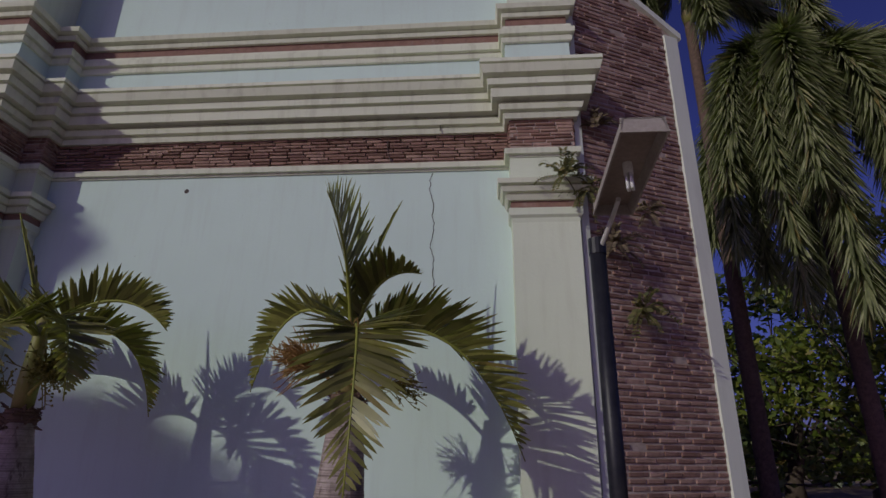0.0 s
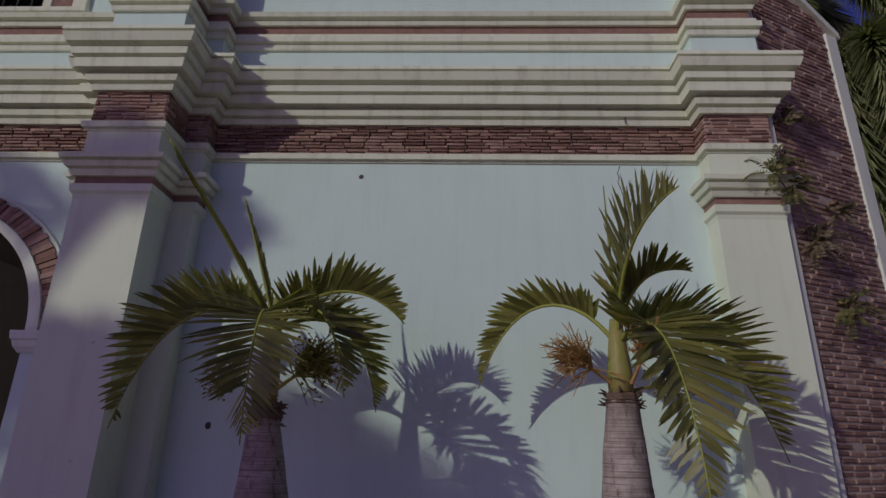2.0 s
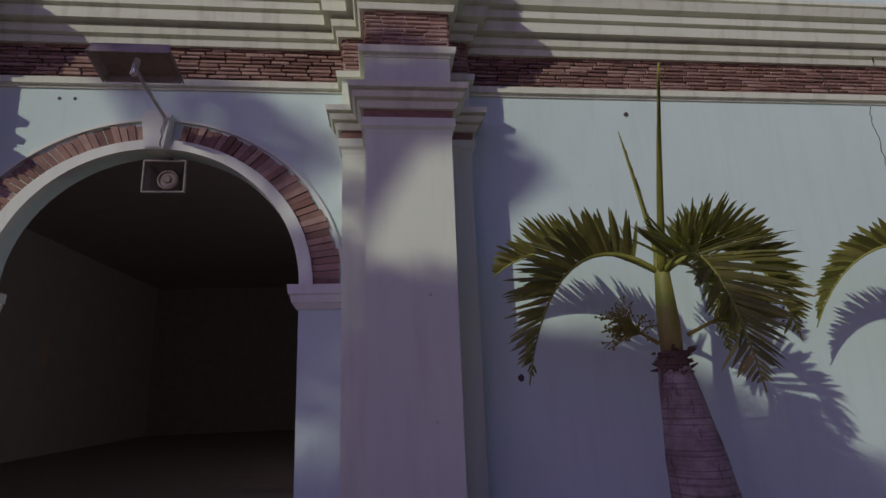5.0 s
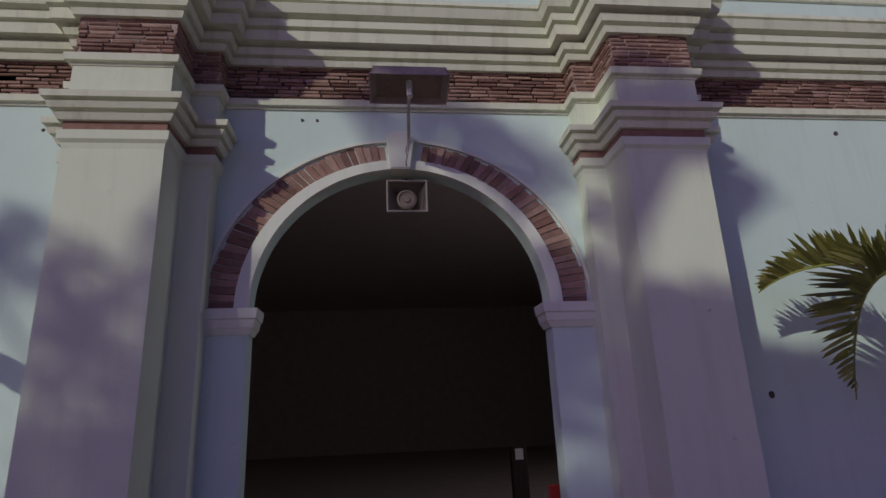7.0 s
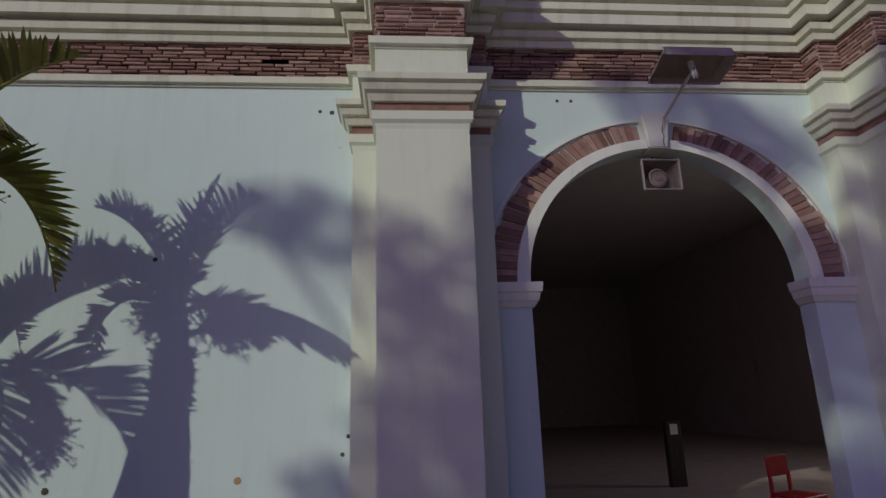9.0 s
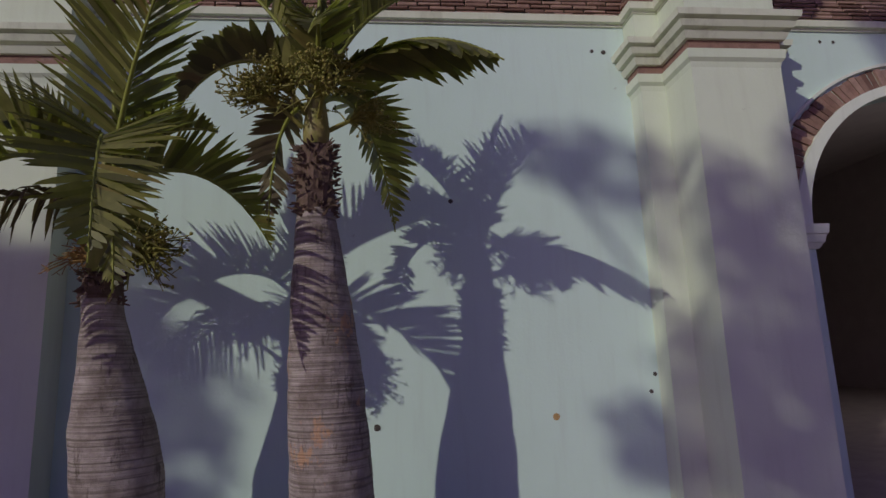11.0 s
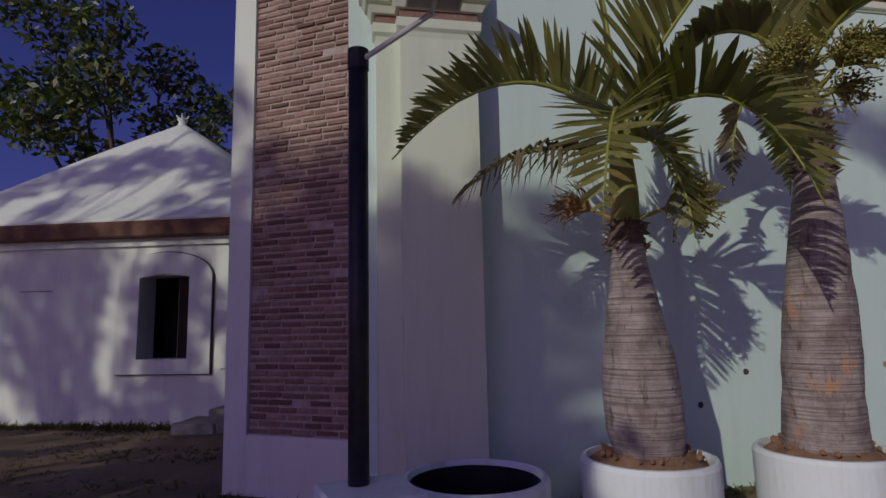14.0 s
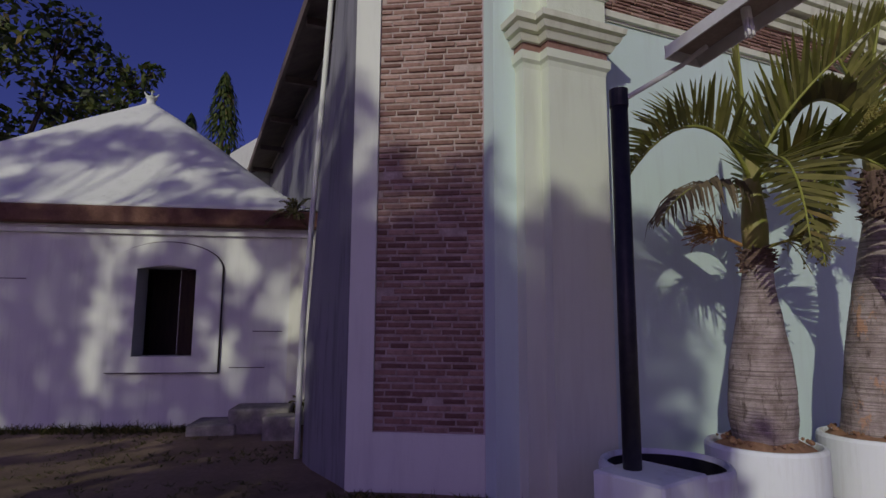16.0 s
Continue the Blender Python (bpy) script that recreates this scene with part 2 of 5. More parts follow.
def tube(bm, pts, radii, seg=8):
    """A round rod along points."""
    pts = [Vector(p) for p in pts]
    if not isinstance(radii, (list, tuple)):
        radii = [radii] * len(pts)
    rings = []
    for i, p in enumerate(pts):
        d = (pts[min(i + 1, len(pts) - 1)] - pts[max(i - 1, 0)]).normalized()
        u = d.orthogonal() if abs(d.z) > 0.95 else d.cross(Vector((0, 0, 1)))
        u.normalize()
        v = d.cross(u)
        rings.append([bm.verts.new(p + radii[i] * (math.cos(2 * math.pi * k / seg) * u + math.sin(2 * math.pi * k / seg) * v)) for k in range(seg)])
    for a, b in zip(rings, rings[1:]):
        for k in range(seg):
            bm.faces.new((a[k], a[(k + 1) % seg], b[(k + 1) % seg], b[k]))
    bm.faces.new(rings[0][::-1])
    bm.faces.new(rings[-1])


def bez(p, t):
    a, b, c, d = p
    s = 1 - t
    return a * s**3 + 3 * b * s * s * t + 3 * c * s * t * t + d * t**3


# ---- ground ----
def ground_sheet():
    bm = bmesh.new()
    xs = [-900, -300, -120, -60, -40] + [-32 + 0.8 * i for i in range(54)] + [16, 30, 60, 120, 300, 900]
    ys = [-900, -300, -120, -60, -30, -15, -8] + [-4 + 0.8 * i for i in range(30)] + [26, 40, 60, 120, 300, 900]
    grid = []
    for y in ys:
        row = []
        for x in xs:
            near = max(0.0, 1 - max(0.0, abs(x + 8) - 16) / 12) * max(0.0, 1 - max(0.0, abs(y - 6) - 10) / 12)
            z = near * 0.05 * noise.noise((x * 0.4, y * 0.4, 3.1)) - 0.02
            row.append(bm.verts.new((x, y, z)))
        grid.append(row)
    for a, b in zip(grid, grid[1:]):
        for i in range(len(xs) - 1):
            bm.faces.new((a[i], a[i + 1], b[i + 1], b[i]))
    return tagged(link("ground", bm, GROUND, True), "dry soil with sparse grass round the church", "ground", kind="structure")


ground = ground_sheet()
# unseen slab, added to throw warm sunlight up into the shaded front
bm = bmesh.new()
box(bm, -70.0, 40.0, -40.0, 3.3, -0.2, 0.045, bevel=0.01)
tagged(link("pavement", bm, BOUNCE_SLAB), "sunlit warm grey concrete forecourt with a low edge", "pavement", kind="structure")

# ---- church front ----
YW = 5.90
DOOR_CX, DOOR_A, DOOR_B, SPRING = -6.955, 1.425, 1.40, 2.70
P1, P2, P3, P4 = (1.98, 2.71, 5.62), (-4.87, -4.07, 5.19), (-9.83, -9.0, 5.19), (-15.86, -15.19, 5.62)
BACK = 5.66


def arc_pts(cx, cz, a, b, n=40, a0=180.0, a1=0.0):
    return [(cx + a * math.cos(radians(a0 + (a1 - a0) * i / n)), cz + b * math.sin(radians(a0 + (a1 - a0) * i / n))) for i in range(n + 1)]


WIN_CX, WIN_W, WIN_Z0, WIN_Z1 = -6.955, 0.62, 7.06, 8.7
bm = bmesh.new()
prism(bm, [(-16.3, -0.3), (DOOR_CX - DOOR_A, -0.3)] + arc_pts(DOOR_CX, SPRING, DOOR_A, DOOR_B) + [(DOOR_CX + DOOR_A, -0.3), (3.1, -0.3), (3.1, 6.9), (-16.3, 6.9)], YW, YW + 0.20)
box(bm, -16.3, WIN_CX - WIN_W, YW + 0.003, YW + 0.2, 6.9, 9.2)
box(bm, WIN_CX + WIN_W, 3.1, YW + 0.003, YW + 0.2, 6.9, 9.2)
box(bm, WIN_CX - WIN_W, WIN_CX + WIN_W, YW + 0.003, YW + 0.2, 6.9, WIN_Z0)
box(bm, WIN_CX - WIN_W, WIN_CX + WIN_W, YW + 0.003, YW + 0.2, WIN_Z1, 9.2)
facade = tagged(link("wall_facade", bm, WALL), "pale blue plastered church front with cream trim", "wall", kind="structure")


def plan_path(p1x=0.0):
    """The line of the front, from its east end to its west end, round each pilaster."""
    pts = [(P1[1], 6.25), (P1[1], P1[2]), (P1[0], P1[2]), (P1[0], YW)]
    for x0, x1, y in (P2, P3):
        pts += [(x1 + 0.26, YW), (x1 + 0.26, BACK), (x1, BACK), (x1, y), (x0, y), (x0, BACK), (x0 - 0.24, BACK), (x0 - 0.24, YW)]
    return pts + [(P4[1], YW), (P4[1], P4[2]), (P4[0], P4[2]), (P4[0], 6.25)]


def pilaster_path(x0, x1, y, back):
    if back == 2:
        return [(x1, 6.2), (x1, y), (x0, y), (x0, y + 0.13), (x0 - 0.20, y + 0.13), (x0 - 0.20, 6.2)]
    if back:
        return [(x1 + 0.26, YW + 0.1), (x1 + 0.26, BACK), (x1, BACK), (x1, y), (x0, y), (x0, BACK), (x0 - 0.24, BACK), (x0 - 0.24, YW + 0.1)]
    return [(x1, 6.2), (x1, y), (x0, y), (x0, 6.2)]


# entablature in its layers
bm = bmesh.new()
full = plan_path()
sweep(bm, full, [(-0.1, 4.77), (0.02, 4.77), (0.02, 4.795), (0.06, 4.80), (0.07, 4.865), (0.02, 4.875), (-0.1, 4.875)])
part("architrave", bm, TRIM, facade, "cream plaster architrave band")
bm = bmesh.new()
sweep(bm, full, [(-0.1, 4.87), (0.0, 4.87), (0.0, 5.28), (-0.1, 5.28)])
part("frieze", bm, MORTAR, facade, "bare mortar bed of the brick frieze")
bm = bmesh.new()
sweep(bm, full, [(-0.1, 5.27), (0.055, 5.265), (0.075, 5.325), (0.045, 5.335), (0.045, 5.355), (0.105, 5.36), (0.125, 5.425), (0.08, 5.44), (0.08, 5.475), (0.20, 5.47),
                 (0.215, 5.575), (0.185, 5.585), (0.185, 5.605), (0.245, 5.61), (0.255, 5.685), (0.215, 5.70), (0.215, 5.725), (0.30, 5.735), (0.335, 5.83), (0.285, 5.84), (0.285, 5.855), (0.34, 5.86), (0.335, 5.91), (0.03, 6.02), (-0.1, 6.02)])
part("cornice", bm, TRIM, facade, "weathered cream cornice with stepped mouldings")
bm = bmesh.new()
sweep(bm, full, [(-0.1, 5.98), (0.025, 5.98), (0.025, 6.36), (-0.1, 6.36)])
part("attic_wall", bm, WALL, facade)
bm = bmesh.new()
sweep(bm, full, [(-0.1, 6.35), (0.05, 6.35), (0.06, 6.36), (0.07, 6.42), (0.045, 6.43), (0.045, 6.455), (0.095, 6.46), (0.10, 6.53), (0.06, 6.54), (0.06, 6.60), (-0.1, 6.60)])
part("attic_band", bm, TRIM, facade, "cream attic band above the cornice")
bm = bmesh.new()
sweep(bm, full, [(-0.1, 6.59), (0.01, 6.59), (0.01, 6.76), (-0.1, 6.76)])
part("upper_frieze", bm, BRICK_J, facade, "narrow strip of bare brick")
bm = bmesh.new()
sweep(bm, full, [(-0.1, 6.75), (0.05, 6.75), (0.065, 6.80), (0.04, 6.81), (0.04, 6.83), (0.11, 6.84), (0.13, 6.90), (0.0, 6.94), (-0.1, 6.94)])
part("upper_string", bm, TRIM, facade, "cream string course under the upper storey")

# pilasters: shaft, neck, brick strip, capital, die, upper shaft
for (x0, x1, y), back in ((P1, 0), (P2, 1), (P3, 1), (P4, 2)):
    path = pilaster_path(x0, x1, y, back)
    bm = bmesh.new()
    sweep(bm, path, [(-0.08, -0.3), (0.0, -0.3), (0.0, 3.97), (0.01, 4.02), (0.035, 4.05), (0.04, 4.13), (-0.08, 4.13)])
    pil = part("pilaster", bm, PIER, facade, "cream plaster pilaster, damp-stained")
    bm = bmesh.new()
    sweep(bm, path, [(-0.08, 4.12), (0.012, 4.12), (0.012, 4.225), (-0.08, 4.225)])
    part("brick_strip", bm, BRICK_J, pil, "strip of bare brick")
    bm = bmesh.new()
    sweep(bm, path, [(-0.08, 4.215), (0.045, 4.22), (0.075, 4.275), (0.05, 4.285), (0.05, 4.30), (0.10, 4.305), (0.125, 4.355), (0.09, 4.365), (0.09, 4.38), (0.15, 4.385), (0.16, 4.44), (0.02, 4.47), (-0.08, 4.47)])
    part("capital", bm, TRIM, pil, "moulded cream capital")
    bm = bmesh.new()
    sweep(bm, path, [(-0.08, 4.46), (0.008, 4.46), (0.008, 4.80), (-0.08, 4.80)])
    part("die", bm, PIER, pil)
    up = [(x1 - 0.03, YW + 0.1), (x1 - 0.03, y + 0.04), (x0 + 0.03, y + 0.04), (x0 + 0.03, YW + 0.1)]
    bm = bmesh.new()
    sweep(bm, up, [(-0.08, 6.92), (0.0, 6.92), (0.0, 9.2), (-0.08, 9.2)])
    part("upper_shaft", bm, PIER, pil)

# coping over the upper storey
bm = bmesh.new()
sweep(bm, full, [(-0.1, 9.15), (0.1, 9.15), (0.2, 9.3), (0.2, 9.4), (-0.45, 9.5), (-0.45, 9.15)])
part("coping", bm, TRIM, facade)

# upper window
upper_window = tagged(empty("window_1", pose(WIN_CX, YW, WIN_Z0)), "upper church window with brick surround and iron grille", "window", kind="structure")
for sx in (-1, 1):
    part("brick_jamb", boxed(*sorted((sx * 0.62, sx * 0.92)), -0.03, 0.2, -0.02, 1.7), BRICK_J, upper_window)
    part("window_frame", boxed(*sorted((sx * 0.92, sx * 1.12)), -0.06, 0.1, -0.06, 1.8, bevel=0.01), TRIM, upper_window)
    part("inner_frame", boxed(*sorted((sx * 0.5, sx * 0.63)), -0.05, 0.15, 0.0, 1.64, bevel=0.01), TRIM, upper_window)
part("window_sill", boxed(-1.15, 1.15, -0.09, 0.1, -0.1, -0.02, bevel=0.01), TRIM, upper_window)
for i in range(5):
    bm = bmesh.new()
    tube(bm, [(-0.4 + 0.2 * i, 0.12, 0), (-0.4 + 0.2 * i, 0.12, 1.64)], 0.012, 6)
    part("grille_bar", bm, BLACK_PAINT, upper_window)

# doorway: archivolt, keystone, imposts
archi = empty("archivolt")
archi.parent = facade
bm = bmesh.new()
a_in = arc_pts(DOOR_CX, SPRING, DOOR_A, DOOR_B, 48)
a_out = arc_pts(DOOR_CX, SPRING, DOOR_A + 0.13, DOOR_B + 0.10, 48)
prism(bm, a_in + a_out[::-1], YW - 0.05, YW + 0.05)
part("white_ring", bm, PALE, archi, "smooth plaster ring of the arch")
bm = bmesh.new()
a_in = arc_pts(DOOR_CX, SPRING, 1.84, 1.71, 48)
a_out = arc_pts(DOOR_CX, SPRING, 1.87, 1.74, 48)
prism(bm, a_in + a_out[::-1], YW - 0.035, YW + 0.05)
part("plaster_lip", bm, PALE, archi)
rng = random.Random(5)
for i in range(72):
    t0, t1 = 180 - 180 * (i + 0.06) / 72, 180 - 180 * (i + 0.94) / 72
    if 84.5 < t0 < 97:
        continue
    bm = bmesh.new()
    o = rng.uniform(-0.03, 0.0)
    q = [(1.56 + o * 0.3, 1.505 + o * 0.3), (1.83 + o, 1.70 + o)]
    pts = [(DOOR_CX + q[k][0] * math.cos(radians(a)), SPRING + q[k][1] * math.sin(radians(a))) for k, a in ((0, t0), (1, t0), (1, t1), (0, t1))]
    prism(bm, pts, YW - rng.uniform(0.004, 0.035), YW + 0.05)
    part("voussoir", bm, BRICK, archi)
bm = bmesh.new()
prism(bm, [(DOOR_CX - 0.10, 4.08), (DOOR_CX + 0.10, 4.08), (DOOR_CX + 0.15, 4.44), (DOOR_CX + 0.08, 4.50), (DOOR_CX - 0.08, 4.50), (DOOR_CX - 0.15, 4.44)], YW - 0.11, YW + 0.1)
bmesh.ops.bevel(bm, geom=bm.edges[:], offset=0.012, segments=2, affect="EDGES")
part("keystone", bm, PALE, archi, "cracked plaster keystone")
for sx in (-1, 1):
    xj = DOOR_CX + sx * DOOR_A
    bm = bmesh.new()
    pth = [(xj - sx * 0.0, YW + 0.19), (xj, YW - 0.03), (xj + sx * 0.46, YW - 0.03)] if sx < 0 else [(xj + 0.46, YW - 0.03), (xj, YW - 0.03), (xj, YW + 0.19)]
    prf = [(-0.05, 2.46), (0.02, 2.46), (0.05, 2.51), (0.06, 2.52), (0.075, 2.59), (0.09, 2.60), (0.10, 2.69), (-0.05, 2.70)]
    sweep(bm, pth, prf)
    part("impost", bm, PALE, archi, "moulded impost of the arch")
    bm = bmesh.new()
    box(bm, *sorted((xj + sx * 0.001, xj + sx * 0.45)), YW - 0.03, YW + 0.05, -0.3, 2.47)
    part("jamb_strip", bm, WALL, archi)

# dark nave behind the doorway
bm = bmesh.new()
box(bm, -15.9, 2.5, 30.0, 30.3, -0.3, 7.1)
box(bm, -15.9, 2.5, YW + 0.2, 30.3, -0.25, 0.03)
tagged(link("floor_nave", bm, FLOOR_TILE), "dark nave floor and far end of the church", "floor", kind="structure")


def pierced_wall(bm, x0, x1, y0, y1, top, holes):
    """A wall along y with openings (y0, y1, z0, z1), in the order of y."""
    y = y0
    for h0, h1, z0, z1 in holes:
        box(bm, x0, x1, y, h0, -0.3, top)
        box(bm, x0, x1, h0, h1, -0.3, z0)
        box(bm, x0, x1, h0, h1, z1, top)
        y = h1
    box(bm, x0, x1, y, y1, -0.3, top)


WEST_HOLES = [(20.72, 21.08, 2.9, 4.0)]
# the first, wide opening is unseen and added for the fill lamp
EAST_HOLES = [(7.7, 9.9, 2.4, 5.2), (19.45, 19.65, 1.6, 2.6)]
bm = bmesh.new()
pierced_wall(bm, -16.3, -15.9, YW + 0.2, 30.3, 7.1, WEST_HOLES)
pierced_wall(bm, 2.5, 2.9, YW + 0.2, 30.3, 7.1, EAST_HOLES)
nave = tagged(link("wall_nave", bm, INSIDE), "long side walls of the nave", "wall", kind="structure")
bm = bmesh.new()
box(bm, -16.6, 3.2, YW + 0.21, 30.5, 7.1, 7.3)
tagged(link("ceiling", bm, INSIDE), "dim plastered nave ceiling", "ceiling", kind="structure")

# added fill lamp at the unseen east opening, to brighten the dark nave
fill_data = bpy.data.lights.new("nave_fill", "AREA")
fill_data.shape, fill_data.size, fill_data.size_y, fill_data.energy = "RECTANGLE", 2.1, 2.7, 130
fill_lamp = new("nave_fill", fill_data)
fill_lamp.matrix_world = look((2.6, 8.8, 3.8), (-6.0, 12.0, 2.0))
# outer skin of the nave sides, eaves and roof
AMBER, gn, gl, gb = node_mat("amber_glass")
gb.inputs["Base Color"].default_value = (0.9, 0.45, 0.08, 1)
gb.inputs["Transmission Weight"].default_value, gb.inputs["Roughness"].default_value = 0.9, 0.4
# the west skin carries its shade in the dark colour
for name, x0, x1, holes, skin in (("wall_nave_west", -16.62, -16.31, WEST_HOLES, DAMP_SHADED), ("wall_nave_east", 2.91, 3.2, EAST_HOLES, PALE)):
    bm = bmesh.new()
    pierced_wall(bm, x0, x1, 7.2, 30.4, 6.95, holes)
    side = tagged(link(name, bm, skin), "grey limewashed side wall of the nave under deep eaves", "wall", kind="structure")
    for h0, h1, z0, z1 in holes:
        if h1 - h0 > 1:
            continue
        n = 3
        for k in range(n):
            pane = part("pane", boxed((x0 + x1) / 2 - 0.01, (x0 + x1) / 2 + 0.01, h0, h1, z0 + (z1 - z0) * k / n + 0.01, z0 + (z1 - z0) * (k + 1) / n - 0.01), AMBER, side)
            pane.visible_shadow = False
bm = bmesh.new()
prism(bm, [(-17.35, 6.85), (-17.35, 6.95), (-6.8, 11.4), (3.9, 6.95), (3.9, 6.85), (-6.8, 11.25)], YW + 0.45, 30.6)
roof = tagged(link("roof", bm, ROOFING), "pitched church roof with brown boarded eaves", "roof", kind="structure")
part("eave_board", boxed(-17.40, -17.34, YW + 1.3, 30.6, 6.78, 7.02), ROOFING, roof)
for i in range(8):
    part("eave_bracket", boxed(-17.3, -16.62, 8.2 + 2.6 * i, 8.3 + 2.6 * i, 6.72, 6.86), ROOFING, roof)
bm = bmesh.new()
prism(bm, [(-18.0, 0), (-16.4, 0), (-16.4, 8.3), (-17.0, 8.3), (-18.0, 7.5)], 22.2, 24.5)
tagged(link("wall_transept", bm, PALE), "small white gabled projection beside the nave", "wall", kind="structure")


# ---- brick buttresses on the corners ----
def brick_mesh(w, h, d, name, r):
    """A worn brick: bevelled face, a little out of true."""
    bm = bmesh.new()
    j = lambda k: r.uniform(-k, k)  # noqa: E731
    e = 0.007
    rings = []
    for y, i in ((0.03, 0.0), (-d * 0.45, 0.0), (-d, e)):
        pts = ((i, i), (w * 0.5, i), (w - i, i), (w - i, h - i), (w * 0.5, h - i), (i, h - i))
        rings.append([bm.verts.new((px + j(0.003), y + (j(0.003) if y < 0 else 0), pz + j(0.0025))) for px, pz in pts])
    for p, q in zip(rings, rings[1:]):
        for i in range(6):
            bm.faces.new((p[i], p[(i + 1) % 6], q[(i + 1) % 6], q[i]))
    bm.faces.new(rings[-1])
    bmesh.ops.recalc_face_normals(bm, faces=bm.faces[:])
    me = mesh_of(bm, name)
    me.materials.append(BRICK)
    return me


def add_brick(bm, x0, x1, d, z0, z1, r, m=None):
    """One worn brick into a joined mesh."""
    e = min(0.007, 0.2 * (x1 - x0))
    j = lambda k: r.uniform(-k, k)  # noqa: E731
    rings = []
    for y, i in ((0.02, 0.0), (-d * 0.45, 0.0), (-d, e)):
        pts = ((x0 + i, z0 + i), (x1 - i, z0 + i), (x1 - i, z1 - i), (x0 + i, z1 - i))
        row = [Vector((px + j(0.003), y, pz + j(0.003))) for px, pz in pts]
        rings.append([bm.verts.new(m @ v if m else v) for v in row])
    for p, q in zip(rings, rings[1:]):
        for i in range(4):
            bm.faces.new((p[i], p[(i + 1) % 4], q[(i + 1) % 4], q[i]))
    bm.faces.new(rings[-1])


def buttress(name, start, end, sgn, label):
    """A pier set at a slant to the corner: its face runs from start to end in plan; brick panel in a plaster margin."""
    a, b = Vector(start), Vector(end)
    L = (b - a).length
    u = (b - a) / L
    m = Matrix(((u.x * sgn, 0, 0, 0), (u.y * sgn, 0, 0, 0), (0, 0, 1, 0), (0, 0, 0, 1)))
    n = Vector((u.y, -u.x)) * (1 if u.x > 0 else -1)
    m = Matrix(((u.x * sgn, -n.x, 0, a.x if sgn > 0 else b.x), (u.y * sgn, -n.y, 0, a.y if sgn > 0 else b.y), (0, 0, 1, 0), (0, 0, 0, 1)))
    ob = empty(name, m)
    H1, H2 = 7.05, 8.1
    pl, pr = (0.10, L - 0.22) if sgn > 0 else (0.25, L - 0.18)
    tl, tr = (H2, H1) if sgn > 0 else (H1, H2)
    hz = lambda x: tl + (tr - tl) * x / L  # noqa: E731
    z0 = 0.54
    body = bmesh.new()
    prism(body, [(0, -0.3), (L, -0.3), (L, tr), (0, tl)], 0.0, 0.9)
    part("core", body, MORTAR, ob)
    margin = bmesh.new()
    box(margin, -0.001, pl, -0.035, 0.2, -0.3, hz(0) - 0.0)
    box(margin, pr, L + 0.001, -0.035, 0.2, -0.3, hz(L) - 0.0)
    box(margin, pl, pr, -0.034, 0.2, -0.3, z0)
    part("plaster_margin", margin, PALE, ob, "limewashed plaster margin round the bricks")
    cope = bmesh.new()
    prism(cope, [(-0.05, tl - 0.02), (L + 0.05, tr - 0.02), (L + 0.05, tr + 0.08), (-0.05, tl + 0.08)], -0.06, 0.95)
    part("coping", cope, PALE, ob)
    # bricks
    r = random.Random(11 if sgn > 0 else 12)
    kinds = [brick_mesh(w, 0.043, d, "brick", r) for w in (0.17, 0.20, 0.22, 0.24) for d in (0.010, 0.019)]
    widths = [0.17, 0.17, 0.20, 0.20, 0.22, 0.22, 0.24, 0.24]
    count, rest = 0, bmesh.new()
    course, z = 0, z0 + 0.012
    while z < H2 - 0.1:
        x = pl + 0.01 - (0.11 if course % 2 else 0.0) - r.uniform(0, 0.05)
        while x < pr - 0.05:
            k = r.randrange(8)
            w = widths[k]
            x0, x1 = max(x, pl + 0.005), min(x + w, pr - 0.005)
            if x1 - x0 > 0.05 and z + 0.05 < hz((x0 + x1) / 2) and r.random() > 0.015:
                if count < 300 and x1 - x0 == w or (count < 300 and x1 - x0 > w - 1e-6):
                    o = new("brick", kinds[k])
                    o.parent = ob
                    o.matrix_local = Matrix.Translation((x, r.uniform(-0.004, 0.006), z + r.uniform(-0.003, 0.003)))
                    count += 1
                else:
                    add_brick(rest, x0, x1, r.uniform(0.006, 0.021), z + r.uniform(-0.003, 0.003), z + 0.042 + r.uniform(-0.006, 0.005), r)
            x += w + 0.017
        z += 0.064
        course += 1
    tagged(part("brick_courses", rest, BRICK_J, ob, fix=False), kind="stuff")
    return tagged(ob, label, "buttress", kind="structure")


buttress("wall_buttress_west", (-15.93, 5.93), (-17.41, 6.79), -1, "slanting corner buttress with old brick panel in white margin")
buttress("wall_buttress_east", (2.72, 5.70), (4.36, 6.50), 1, "slanting corner buttress of weathered brick with white edge")

bm = bmesh.new()
rows = []
for i in range(15):
    z = -0.3 + 7.3 * i / 14
    k = max(0.0, 1 - z / 6.5)
    back = -17.30 - 0.26 * min(1.0, 1.25 * k)
    rows.append([bm.verts.new(p) for p in ((-17.40, 6.80, z), (-17.42 - 0.03 * k, 7.2, z), (back + 0.02, 7.8, z), (back, 8.25, z), (-16.6, 8.3, z), (-16.6, 7.3, z))])
for r0, r1 in zip(rows, rows[1:]):
    for i in range(6):
        bm.faces.new((r0[i], r0[(i + 1) % 6], r1[(i + 1) % 6], r1[i]))
bm.faces.new(rows[0])
bm.faces.new(rows[-1][::-1])
# shade on the flank is put into its dark base colour
flank = tagged(link("wall_flank_west", bm, DAMP_SHADED), "damp-stained plaster flank of the buttress, flaring at its foot", "wall", kind="structure")
# white rod added to draw the flank's pale back edge
bm = bmesh.new()
